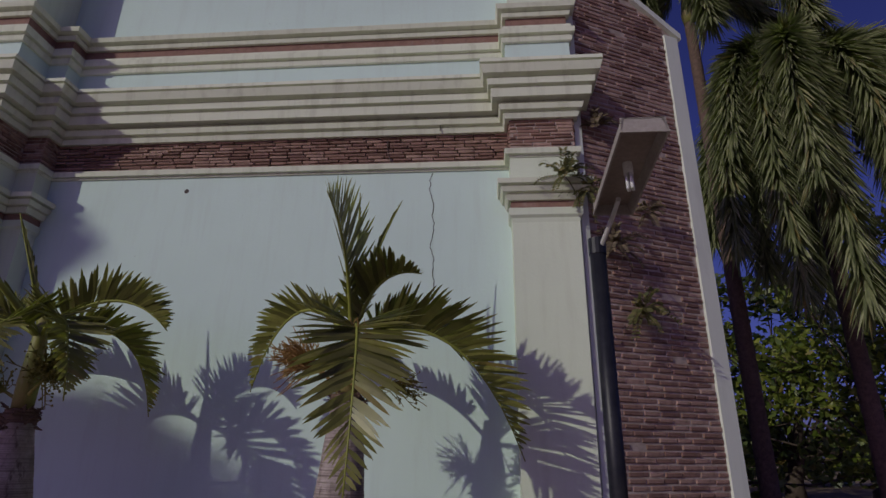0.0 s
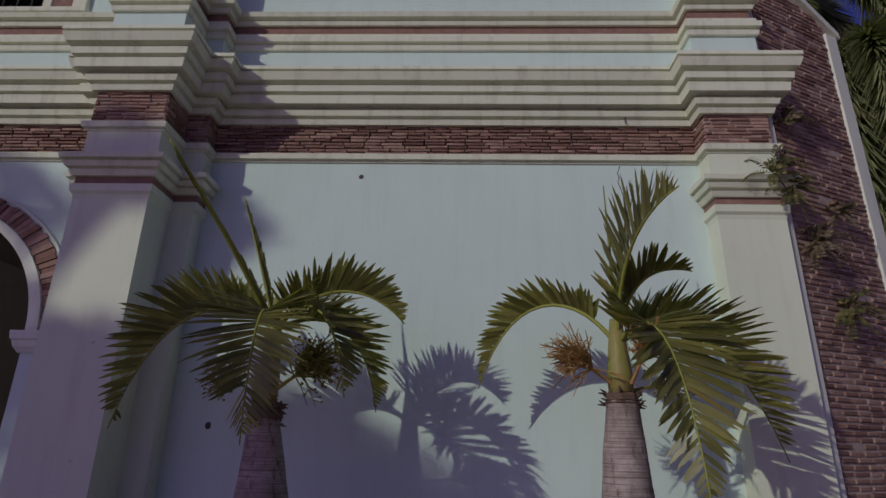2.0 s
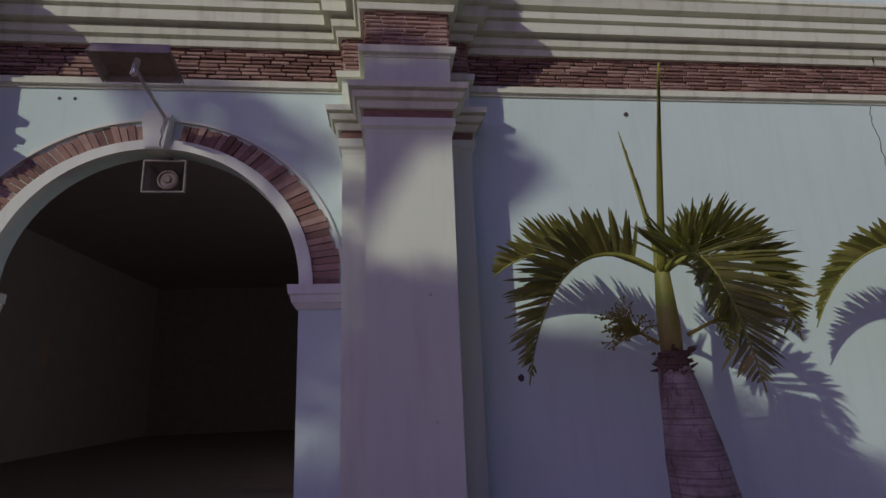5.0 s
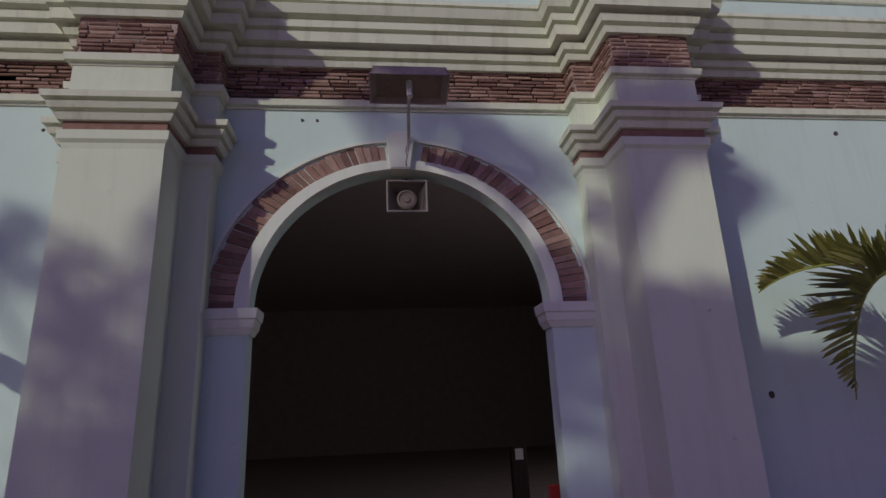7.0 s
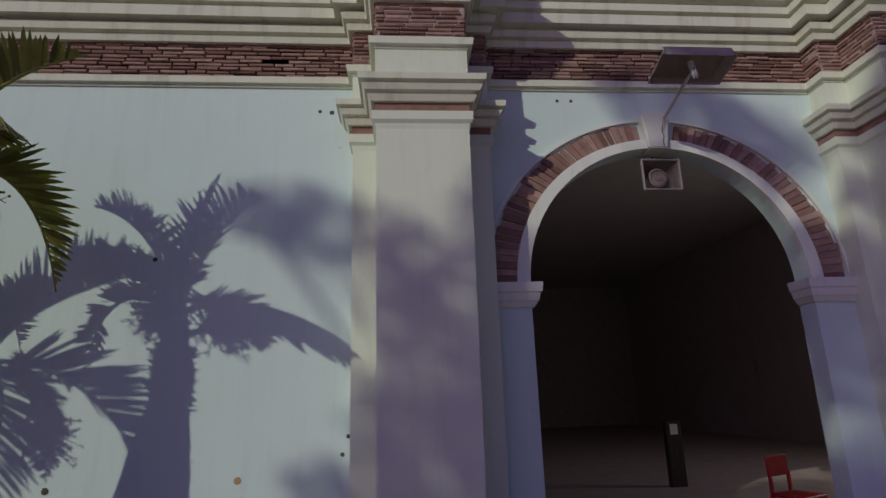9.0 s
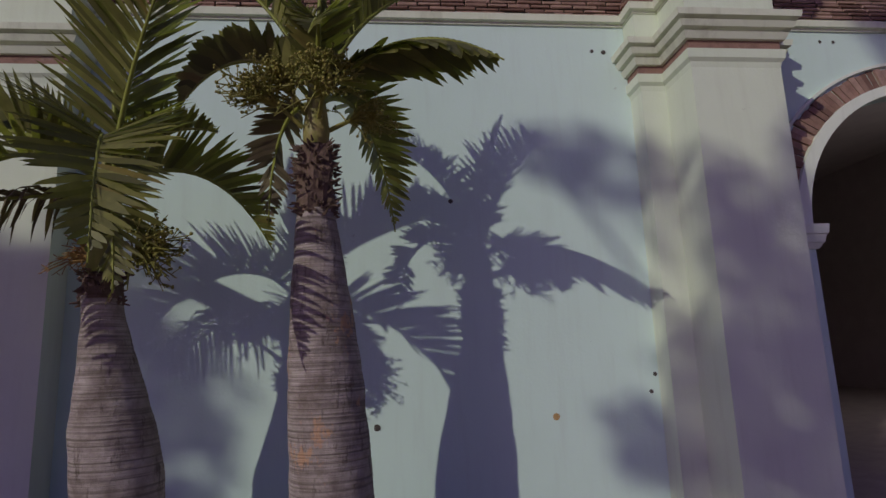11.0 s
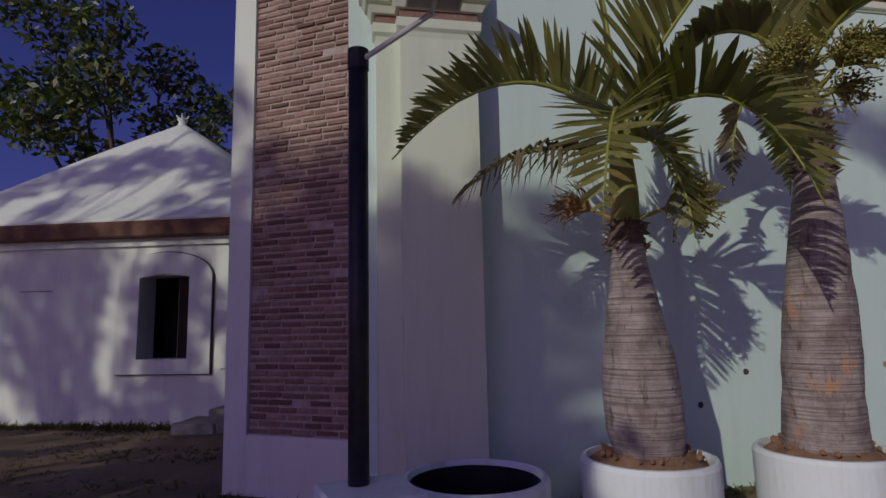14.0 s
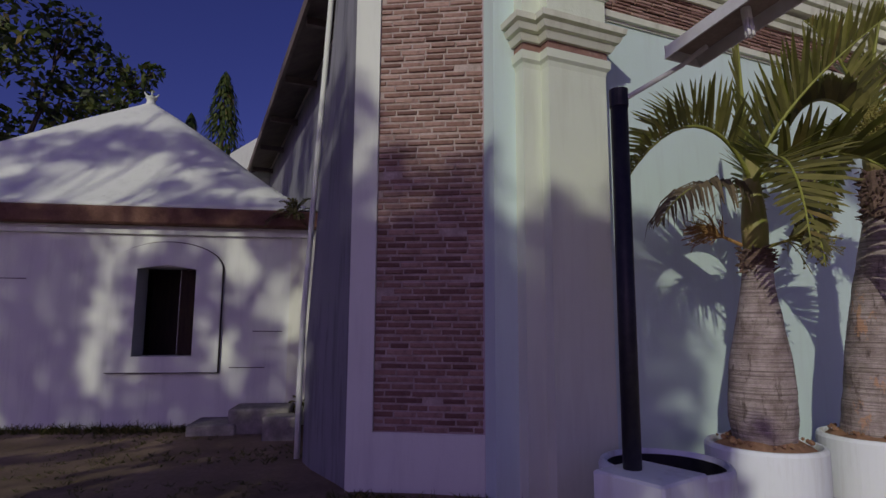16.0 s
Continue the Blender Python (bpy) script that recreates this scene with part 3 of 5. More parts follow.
tube(bm, [(-17.36 - 0.26 * min(1.0, 1.25 * max(0.0, 1 - z / 6.5)), 8.27, z) for z in (0.0, 0.8, 1.6, 2.6, 3.6, 4.6, 5.6, 6.8)], 0.035, 8)
tagged(link("rain_pipe", bm, PALE, True), "whitewashed rain pipe down the buttress edge", "pipe")


# bricks of the frieze
def frieze_bricks():
    r = random.Random(21)
    kinds = [brick_mesh(w, 0.034, d, "frieze_brick", r) for w in (0.19, 0.22, 0.25) for d in (0.012, 0.022)]
    rest, count = bmesh.new(), 0
    path = plan_path()
    for p, q in zip(path, path[1:]):
        d = Vector(q) - Vector(p)
        n = Vector((-d.y, d.x)).normalized()
        L = d.length
        d.normalize()
        m = Matrix(((-d.x, -n.x, 0, q[0]), (-d.y, -n.y, 0, q[1]), (0, 0, 1, 0), (0, 0, 0, 1)))
        for c in range(9):
            z = 4.878 + 0.0445 * c
            x = -r.uniform(0, 0.2)
            while x < L:
                k = r.randrange(6)
                w = (0.19, 0.19, 0.22, 0.22, 0.25, 0.25)[k]
                x0, x1 = max(0.0, x), min(L, x + w)
                if x1 - x0 > 0.04 and r.random() > 0.004:
                    whole = x1 - x0 > w - 1e-6
                    if whole and count < 300 and -4 < q[0] < 2 and L > 3:
                        o = new("brick", kinds[k])
                        o.parent = facade
                        o.matrix_world = m @ Matrix.Translation((x, r.uniform(-0.006, 0.006), z))
                        count += 1
                    else:
                        add_brick(rest, x0, x1, r.uniform(0.008, 0.024), z + r.uniform(-0.004, 0.004), z + 0.034 + r.uniform(-0.005, 0.004), r, m)
                x += w + 0.012
    tagged(part("frieze_courses", rest, BRICK_J, facade, fix=False), kind="stuff")


# ---- low house with a bell-shaped white roof ----
def small_house():
    o, e = Vector((-19.634, 11.295)), Vector((-18.804, 11.06))
    u = (e - o).normalized()
    m = Matrix(((u.x, -u.y, 0, o.x), (u.y, u.x, 0, o.y), (0, 0, 1, 0), (0, 0, 0, 1)))
    house = tagged(empty("house", m), "low white house with bell-shaped plaster roof", "house")
    X0, X1, D = -5.6, 2.72, 6.2
    # front wall with its window opening from x 0 to 0.86, z 1.04 to 2.41
    bm = bmesh.new()
    box(bm, X0, 0.0, 0, 0.4, -0.3, 3.05)
    box(bm, 0.87, X1, 0, 0.4, -0.3, 3.05)
    box(bm, 0.0, 0.87, 0, 0.4, -0.3, 1.04)
    box(bm, 0.0, 0.87, 0, 0.4, 2.41, 3.05)
    part("wall", bm, PALE, house, "limewashed wall in tree shade")
    for dims in ((X0, X0 + 0.4, 0.4, D - 0.4), (X1 - 0.4, X1, 0.4, D - 0.4), (X0, X1, D - 0.4, D)):
        part("wall", boxed(*dims, -0.3, 3.05), PALE, house)
    part("floor", boxed(X0, X1, 0.4, D, -0.2, -0.05), INSIDE, house)
    bm = bmesh.new()
    box(bm, X0 - 0.06, X1 + 0.06, -0.06, D + 0.06, 2.92, 3.05)
    part("string_course", bm, PALE, house)
    bm = bmesh.new()
    box(bm, X0 - 0.2, X1 + 0.2, -0.22, D + 0.2, 3.05, 3.33, bevel=0.03)
    part("eave_band", bm, ROOF_DIRT, house, "rust-brown eaves band")
    # corner strip
    part("corner_strip", boxed(X1 - 0.42, X1 + 0.02, -0.04, 0.2, -0.3, 2.93), TRIM, house)
    # bell-shaped roof
    bm = bmesh.new()
    cx, cy = -1.09, 2.85
    hx0, hx1, hy0, hy1 = cx - X0 + 0.2, X1 + 0.2 - cx, cy + 0.2, D + 0.2 - cy
    rows = []
    N = 18
    for i in range(N + 1):
        s = i / N
        k = 1 - s
        f = 0.80 * s + 0.20 * s ** 2 + 0.16 * math.sin(math.pi * s) * (s - 0.35)
        z = 3.33 + 2.84 * min(f, 1.0) + 0.03 * (1 - abs(2 * s - 1))
        ring = []
        for j in range(48):
            a = 2 * math.pi * j / 48
            c, t = math.cos(a), math.sin(a)
            pw = 2.0 / (2.0 + 10.0 * k)
            ex = math.copysign(abs(c) ** pw, c)
            ey = math.copysign(abs(t) ** pw, t)
            ring.append(bm.verts.new((cx + max(k, 0.004) * ex * (hx1 if ex > 0 else hx0), cy + max(k, 0.004) * ey * (hy1 if ey > 0 else hy0), z)))
        rows.append(ring)
    for r0, r1 in zip(rows, rows[1:]):
        for j in range(48):
            bm.faces.new((r0[j], r0[(j + 1) % 48], r1[(j + 1) % 48], r1[j]))
    bm.faces.new(rows[-1])
    bm.faces.new(rows[0][::-1])
    roof = part("roof", bm, PALE, house, "bell-shaped white plaster roof, mildewed", smooth=True)
    bm = bmesh.new()
    lathe(bm, [(0.10, 6.1), (0.08, 6.2), (0.12, 6.26), (0.05, 6.30)], 12, cx, cy)
    for k in range(4):
        a = math.pi / 2 * k + 0.4
        tube(bm, [(cx + 0.05 * math.cos(a), cy + 0.05 * math.sin(a), 6.25), (cx + 0.14 * math.cos(a), cy + 0.14 * math.sin(a), 6.36)], [0.03, 0.012], 6)
    part("finial", bm, PALE, roof)
    # window
    win = empty("window")
    win.parent = house
    head = [(-0.37, 2.38), (0.0, 2.38), (0.435, 2.44), (0.87, 2.38), (1.26, 2.38)] + arc_pts(0.445, 2.38, 0.815, 0.42, 16, 0, 180)[1:-1]
    for nm, pts in (("apron", [(-0.37, 0.8), (1.26, 0.8), (1.26, 1.04), (-0.37, 1.04)]), ("jamb", [(-0.37, 1.04), (0.0, 1.04), (0.0, 2.38), (-0.37, 2.38)]),
                    ("jamb", [(0.87, 1.04), (1.26, 1.04), (1.26, 2.38), (0.87, 2.38)]), ("arched_head", head)):
        bm = bmesh.new()
        prism(bm, pts, -0.07, 0.05)
        part(nm, bm, PALE, win)
    # dark strip over the arch draws the shadow line of the surround
    bm = bmesh.new()
    prism(bm, arc_pts(0.445, 2.38, 0.817, 0.422, 24, 0, 180) + arc_pts(0.445, 2.38, 0.832, 0.437, 24, 180, 0), -0.02, 0.0)
    part("shadow_line", bm, WOOD_AND_SHADE, win)
    for x0, x1, z in ((1.42, 1.95, 0.86), (1.75, 2.2, 1.42), (-2.2, -1.6, 2.2)):
        part("crack", boxed(x0, x1, -0.004, 0.0, z, z + 0.012), WOOD_AND_SHADE, win)
    # dark sheet in place of the unlit room behind the opening
    part("dark_backing", boxed(-0.1, 0.97, 0.9, 0.95, 0.9, 2.6), WOOD_AND_SHADE, win)
    shut = bmesh.new()
    box(shut, 0.0, 0.04, -0.30, 0.0, 0.0, 1.34)
    s = part("shutter", shut, WOOD_AND_SHADE, win, "narrow shutter leaf standing open")
    s.matrix_local = pose(0.82, 0.32, 1.05, 0, 0, -50)
    for zz in (0.06, 0.45, 0.86, 1.28):
        rail = part("rail", boxed(-0.012, 0.0, -0.30, 0.0, zz - 0.02, zz + 0.02), PALE, win)
        rail.matrix_local = pose(0.82, 0.32, 1.05, 0, 0, -50)
    for xx in (-0.28, -0.02):
        rail = part("stile", boxed(-0.014, 0.0, xx - 0.02, xx + 0.02, 0.0, 1.34), PALE, win)
        rail.matrix_local = pose(0.82, 0.32, 1.05, 0, 0, -50)
    # dark strips for the shadow under and beside the surround
    for dims in ((-0.37, 1.26, -0.05, 0.0, 0.786, 0.800), (1.262, 1.274, -0.05, 0.0, 0.79, 2.40)):
        part("shadow_line", boxed(*dims), WOOD_AND_SHADE, win)
    bm = bmesh.new()
    prism(bm, [(0.43, 2.46), (0.45, 2.46), (0.56, 2.76), (0.545, 2.77)], -0.05, -0.04)
    part("crack", bm, WOOD_AND_SHADE, win)
    return house


house = small_house()
hm = house.matrix_world.copy()
MOSSY = rough_mat("mossy_concrete", (0.20, 0.19, 0.165), (0.34, 0.32, 0.29), 5, 0.95, 0.6, 24, spec=0.1)
for nm, dims in (("concrete_step", (1.05, 1.72, -0.75, -0.02, -0.1, 0.13)), ("concrete_step", (1.60, 2.45, -0.70, -0.02, -0.1, 0.33)), ("concrete_block", (2.15, 2.60, -1.15, -0.74, -0.1, 0.28))):
    st = link(nm, boxed(*dims, bevel=0.02), MOSSY)
    st.matrix_world = hm
    tagged(st, "rough grey mossy concrete step against the house wall", "step")


# ---- concrete pots ----
def pot(x, y, label, filled=True, r=0.47, h=0.54):
    ob = empty("planter_pot", pose(x, y, 0))
    bm = bmesh.new()
    lathe(bm, [(r - 0.02, -0.06), (r, 0.0), (r + 0.005, h - 0.03), (r - 0.01, h), (r - 0.035, h + 0.002), (r - 0.048, h - 0.03), (r - 0.06, h - 0.14 if filled else 0.08), (0.02, h - 0.15 if filled else 0.06)], 48, wob=0.012, cap=False)
    part("shell", bm, POT, ob)
    bm = bmesh.new()
    if filled:
        rings = [(r - 0.05, h - 0.06), (r - 0.11, h - 0.01), (r - 0.2, h + 0.03), (0.2, h + 0.05), (0.02, h + 0.06)]
        lathe(bm, rings, 40, wob=0.10, cap=False)
        for v in bm.verts:
            v.co.z += 0.03 * noise.noise(v.co * 7 + Vector((x, y, 0)))
        part("soil", bm, SOIL, ob, "crumbly red-brown soil")
        bm = bmesh.new()
        rr = random.Random(int(x * 100))
        for k in range(60):
            a, q = rr.uniform(0, 6.28), rr.uniform(0.2, r - 0.1)
            s = rr.uniform(0.008, 0.028)
            bmesh.ops.create_icosphere(bm, subdivisions=1, radius=s, matrix=Matrix.Translation((q * math.cos(a), q * math.sin(a), h + 0.03)))
        tagged(part("soil_clods", bm, SOIL, ob), kind="stuff")
    else:
        lathe(bm, [(r - 0.052, h - 0.035), (r - 0.07, 0.14), (0.02, 0.13)], 40, cap=False)
        part("lining", bm, WATER, ob, "black lining of the empty pot")
    return tagged(ob, label, "planter", group="concrete ring pots along the church front")


pot(-15.52, 4.72, "empty white concrete ring pot, black inside", False)
pot(-14.20, 4.92, "white concrete ring pot with bottle palm")
pot(-12.86, 4.80, "white concrete ring pot with stout bottle palm")
pot(-2.30, 4.66, "white concrete ring pot with leaning bottle palm")
pot(0.48, 4.64, "white concrete ring pot with bottle palm in flower")


# ---- palms ----
def frond(bm, bs, p, n=50, leaf=0.5, width=0.042, vee=56, sweep_deg=20, seed=0, droop=0.05, dry=False, r0=0.022, start=0.16):
    """A feather leaf along a curve: a tapering stalk (bs) and two rows of folded, drooping leaflets (bm)."""
    r = random.Random(seed)
    p = [Vector(q) for q in p]
    pts = [bez(p, i / 14) for i in range(15)]
    tube(bs, pts, [r0 * (1 - 0.85 * i / 14) + 0.002 for i in range(15)], 6)
    length = sum((b - a).length for a, b in zip(pts, pts[1:]))
    n = int(n * 1.08)
    for i in range(n):
        t = start + (1 - start) * (i + 0.5) / n
        c = bez(p, t)
        d = (bez(p, min(1, t + 0.02)) - bez(p, max(0, t - 0.02))).normalized()
        side = d.cross(Vector((0, 0, 1)))
        if side.length < 0.25:
            side = d.cross(Vector((0.3, 1, 0)))
        side.normalize()
        up = side.cross(d).normalized()
        env = math.sin(math.pi * min(1, 0.22 + 0.80 * (t - start) / (1 - start))) ** 0.7
        for s in (-1, 1):
            if r.random() < 0.04:
                continue
            L = leaf * env * r.uniform(0.82, 1.1)
            sw = radians(sweep_deg + 22 * t + r.uniform(-5, 5))
            ve = radians(vee + r.uniform(-9, 9))
            out = (side * s * math.cos(ve) + up * math.sin(ve)) * math.cos(sw) + d * math.sin(sw)
            wd = d.cross(out).cross(out).normalized() * width * (0.6 + 0.4 * env)
            base = c + d * r.uniform(-0.01, 0.01)
            rows = []
            for k, (f, w) in enumerate(((0, 0.5), (0.35, 1.0), (0.68, 0.8), (0.88, 0.45))):
                q = base + out * L * f
                q.z -= droop * L * f * f * (1 + 0.4 * r.random())
                rows.append((bm.verts.new(q - wd * w * 0.5), bm.verts.new(q + wd * w * 0.5)))
            q = base + out * L
            q.z -= droop * L * (1 + 0.5 * r.random())
            tip = bm.verts.new(q)
            for a, b in zip(rows, rows[1:]):
                bm.faces.new((a[0], a[1], b[1], b[0]))
            bm.faces.new((rows[-1][0], rows[-1][1], tip))


def flower_bunch(bm, base, direction, length, n, seed, fruit=None, spread=0.9):
    """A drooping, much-branched flower stalk."""
    r = random.Random(seed)
    d0 = Vector(direction).normalized()
    base = Vector(base)
    tube(bm, [base, base + d0 * length * 0.35, base + d0 * length * 0.55], [0.018, 0.014, 0.01], 6)
    root = base + d0 * length * 0.35
    for i in range(n):
        v = (d0 + Vector((r.gauss(0, 1), r.gauss(0, 1), r.gauss(0, 1))) * spread * 0.55).normalized()
        L = length * r.uniform(0.35, 0.75)
        a = root + d0 * length * r.uniform(0, 0.2)
        pts = [a, a + v * L * 0.5, a + v * L + Vector((0, 0, -0.06))]
        tube(bm, pts, [0.007, 0.005, 0.003], 4)
        for k in range(3):
            w = (v + Vector((r.gauss(0, 1), r.gauss(0, 1), r.gauss(0, 1))) * 0.7).normalized()
            q = bez([pts[0], pts[1], pts[1], pts[2]], r.uniform(0.4, 0.95))
            e = q + w * L * 0.22
            tube(bm, [q, e], [0.004, 0.003], 3)
            if fruit is not None:
                bmesh.ops.create_icosphere(fruit, subdivisions=1, radius=r.uniform(0.008, 0.013), matrix=Matrix.Translation(e))


def bottle_palm(x, y, trunk, neck, shaft, fronds, bunches, label, lean=(0, 0), seed=0):
    palm = tagged(empty("bottle_palm", pose(x, y, 0)), label, "palm", group="potted bottle palms")
    z0, z1 = trunk[0][1], trunk[-1][1]
    prof, n = [], int((z1 - z0) / 0.0115)
    for i in range(n + 1):
        z = z0 + (z1 - z0) * i / n
        r = float(np.interp(z, [q[1] for q in trunk], [q[0] for q in trunk]))
        prof.append((r * (1 - (0.016 * (0.4 + abs(noise.noise((i * 0.37, seed, 2.0)))) if i % 4 == 0 else 0.0) + 0.014 * noise.noise((z * 9, seed, 0))), z))
    bm = bmesh.new()
    lathe(bm, prof, 36, wob=0.045, lean=lean)
    part("trunk", bm, TRUNK_PEEL if seed == 2 else TRUNK, palm, "ringed grey-brown bottle-shaped trunk", smooth=True)
    off = Vector((lean[0] * (z1 - z0), lean[1] * (z1 - z0), 0))
    bm = bmesh.new()
    prof = []
    for i in range(12):
        f = i / 11
        prof.append((trunk[-1][0] * (1.0 - 0.15 * f) * (1.06 + 0.12 * noise.noise((i * 1.7, seed * 3.1, 0.5))), z1 - 0.02 + neck * f))
    lathe(bm, prof, 24, off.x, off.y, wob=0.3)
    q = random.Random(seed)
    for _ in range(int(90 * neck / 0.2)):
        a, z = q.uniform(0, 6.28), z1 - 0.05 + (neck + 0.05) * q.random()
        c0 = Vector((off.x + trunk[-1][0] * math.cos(a), off.y + trunk[-1][0] * math.sin(a), z))
        d0 = Vector((math.cos(a), math.sin(a), q.uniform(-0.5, 0.9))).normalized() * q.uniform(0.02, 0.07)
        tube(bm, [c0, c0 + d0], [q.uniform(0.008, 0.018), 0.004], 4)
    part("neck", bm, NECK, palm, "rough brown leaf scars")
    zs = z1 + neck - 0.03
    bm = bmesh.new()
    lathe(bm, [(shaft[0], zs), (shaft[0] * 1.06, zs + shaft[1] * 0.25), (shaft[0] * 0.8, zs + shaft[1] * 0.6), (shaft[0] * 0.5, zs + shaft[1])], 20, off.x, off.y, wob=0.04)
    part("crownshaft", bm, SHAFT, palm, "smooth green and tan crownshaft", smooth=True)
    crown = off + Vector((0, 0, zs + shaft[1] * 0.8))
    for k, f in enumerate(fronds):
        pts = [crown + Vector(q) for q in ((0, 0, -0.1), *f[0])]
        opt = f[1] if len(f) > 1 else {}
        b1, b2 = bmesh.new(), bmesh.new()
        frond(b1, b2, pts, seed=seed * 50 + k, **{a: b for a, b in opt.items() if a != "mat"})
        fr = part("frond", b1, opt.get("mat", LEAF), palm, fix=False)
        part("stalk", b2, RACHIS, fr, smooth=True)
    for k, (o, d, L, n2, fruit) in enumerate(bunches):
        b1 = bmesh.new()
        b2 = bmesh.new() if fruit else None
        flower_bunch(b1, off + Vector((0, 0, z1 + neck)) + Vector(o), d, L, n2, seed * 9 + k, b2, 0.75)
        fb = part("flower_stalk", b1, FLOWER if not fruit else FRUIT, palm, "branched flower stalks")
        if fruit:
            tagged(part("fruit", b2, FRUIT, fb, "small green and yellow fruit", smooth=True), kind="stuff")
    return palm


SPEAR = dict(n=26, leaf=0.34, width=0.032, sweep_deg=64, vee=75, droop=0.0, r0=0.026, start=0.12)
BLADE = dict(SPEAR, leaf=0.16, r0=0.018, n=20)
BROAD = dict(leaf=0.42, width=0.088, vee=-32, sweep_deg=36, n=34, droop=0.1)
bottle_palm(-14.20, 4.92, [(0.24, 0.5), (0.27, 0.75), (0.272, 0.95), (0.25, 1.2), (0.18, 1.6), (0.128, 1.9), (0.118, 2.05)], 0.17, (0.10, 0.85), [
    (((0.08, -0.1, 0.40), (0.32, -0.45, 0.85), (0.72, -0.85, 1.25)), dict(leaf=0.62, vee=40, n=52)),
    (((-0.3, -0.1, 0.34), (-1.0, -0.2, 0.54), (-1.70, -0.3, -0.35)), dict(leaf=0.48, vee=62, n=54)),
    (((-0.25, 0.0, -0.20), (-0.8, -0.1, 0.0), (-1.30, -0.2, -0.60)), dict(leaf=0.42, droop=0.9, vee=40, mat=LEAF_DRY, n=28)),
    (((0.15, -0.4, 0.20), (0.36, -0.95, 0.18), (0.50, -1.20, -0.80)), dict(leaf=0.60, width=0.05, vee=30, n=48)),
    (((0.25, 0.2, 0.22), (0.62, 0.5, 0.28), (0.95, 0.70, -0.40)), dict(leaf=0.44, n=44)),
    (((0.1, -0.25, 0.0), (0.22, -0.4, -0.25), (0.26, -0.42, -0.85)), dict(leaf=0.34, vee=20, n=30)),
    (((-0.15, -0.35, 0.15), (-0.45, -0.75, 0.05), (-0.62, -0.9, -0.85)), dict(leaf=0.5, vee=30, n=42)),
    (((0.15, 0.1, 0.3), (0.35, 0.12, 0.46), (0.66, 0.12, 0.36)), dict(leaf=0.28, vee=45, n=26)),
    (((0.02, 0.05, 0.5), (-0.05, 0.0, 0.9), (-0.12, -0.05, 1.3)), SPEAR),
], [((0.08, -0.05, 0), (0.7, -0.4, 0.25), 0.5, 90, True), ((-0.06, 0.08, 0.02), (-0.5, 0.5, 0.4), 0.45, 60, False)],
    "bottle palm with ringed trunk and arching fronds", (-0.10, -0.11), 1)
bottle_palm(-12.86, 4.80, [(0.30, 0.5), (0.27, 0.7), (0.258, 1.1), (0.24, 1.5), (0.20, 1.9), (0.155, 2.3), (0.12, 2.55)], 0.46, (0.085, 0.50), [
    (((-0.25, 0.05, 0.34), (-0.65, 0.1, 0.44), (-0.96, 0.15, -0.05)), dict(leaf=0.30, width=0.10, vee=60, n=44)),
    (((0.25, -0.15, 0.22), (0.70, -0.50, 0.30), (1.12, -0.85, -0.20)), BROAD),
    (((0.15, 0.25, 0.22), (0.42, 0.6, 0.14), (0.53, 0.82, -0.80)), dict(leaf=0.40, n=44, vee=35, width=0.05)),
    (((0.0, 0.0, 0.5), (0.05, -0.1, 0.9), (0.1, -0.2, 1.4)), SPEAR),
    (((0.15, 0.0, 0.4), (0.4, 0.1, 0.8), (0.9, 0.15, 0.95)), dict(leaf=0.42, n=40)),
    (((-0.2, 0.25, 0.1), (-0.38, 0.35, -0.15), (-0.38, 0.38, -0.85)), dict(leaf=0.26, vee=25, n=34, mat=LEAF_DRY)),
    (((-0.12, 0.0, 0.4), (-0.4, 0.0, 0.85), (-0.85, 0.0, 0.95)), dict(leaf=0.40, n=40)),
    (((0.05, -0.3, 0.3), (0.1, -0.55, 0.35), (0.05, -0.75, 0.0)), dict(leaf=0.30, n=30, vee=30, width=0.055)),
], [((-0.08, -0.05, 0.1), (-0.6, -0.3, 0.5), 0.5, 80, True), ((0.03, -0.10, 0.15), (0.15, -0.5, 0.4), 0.45, 130, True), ((0.08, 0.0, 0.1), (0.7, -0.1, 0.3), 0.4, 60, True), ((-0.06, -0.04, 0.2), (-0.35, -0.3, 0.5), 0.4, 80, True)],
    "stout bottle palm with peeling trunk and ragged fronds", (-0.045, -0.13), 2)
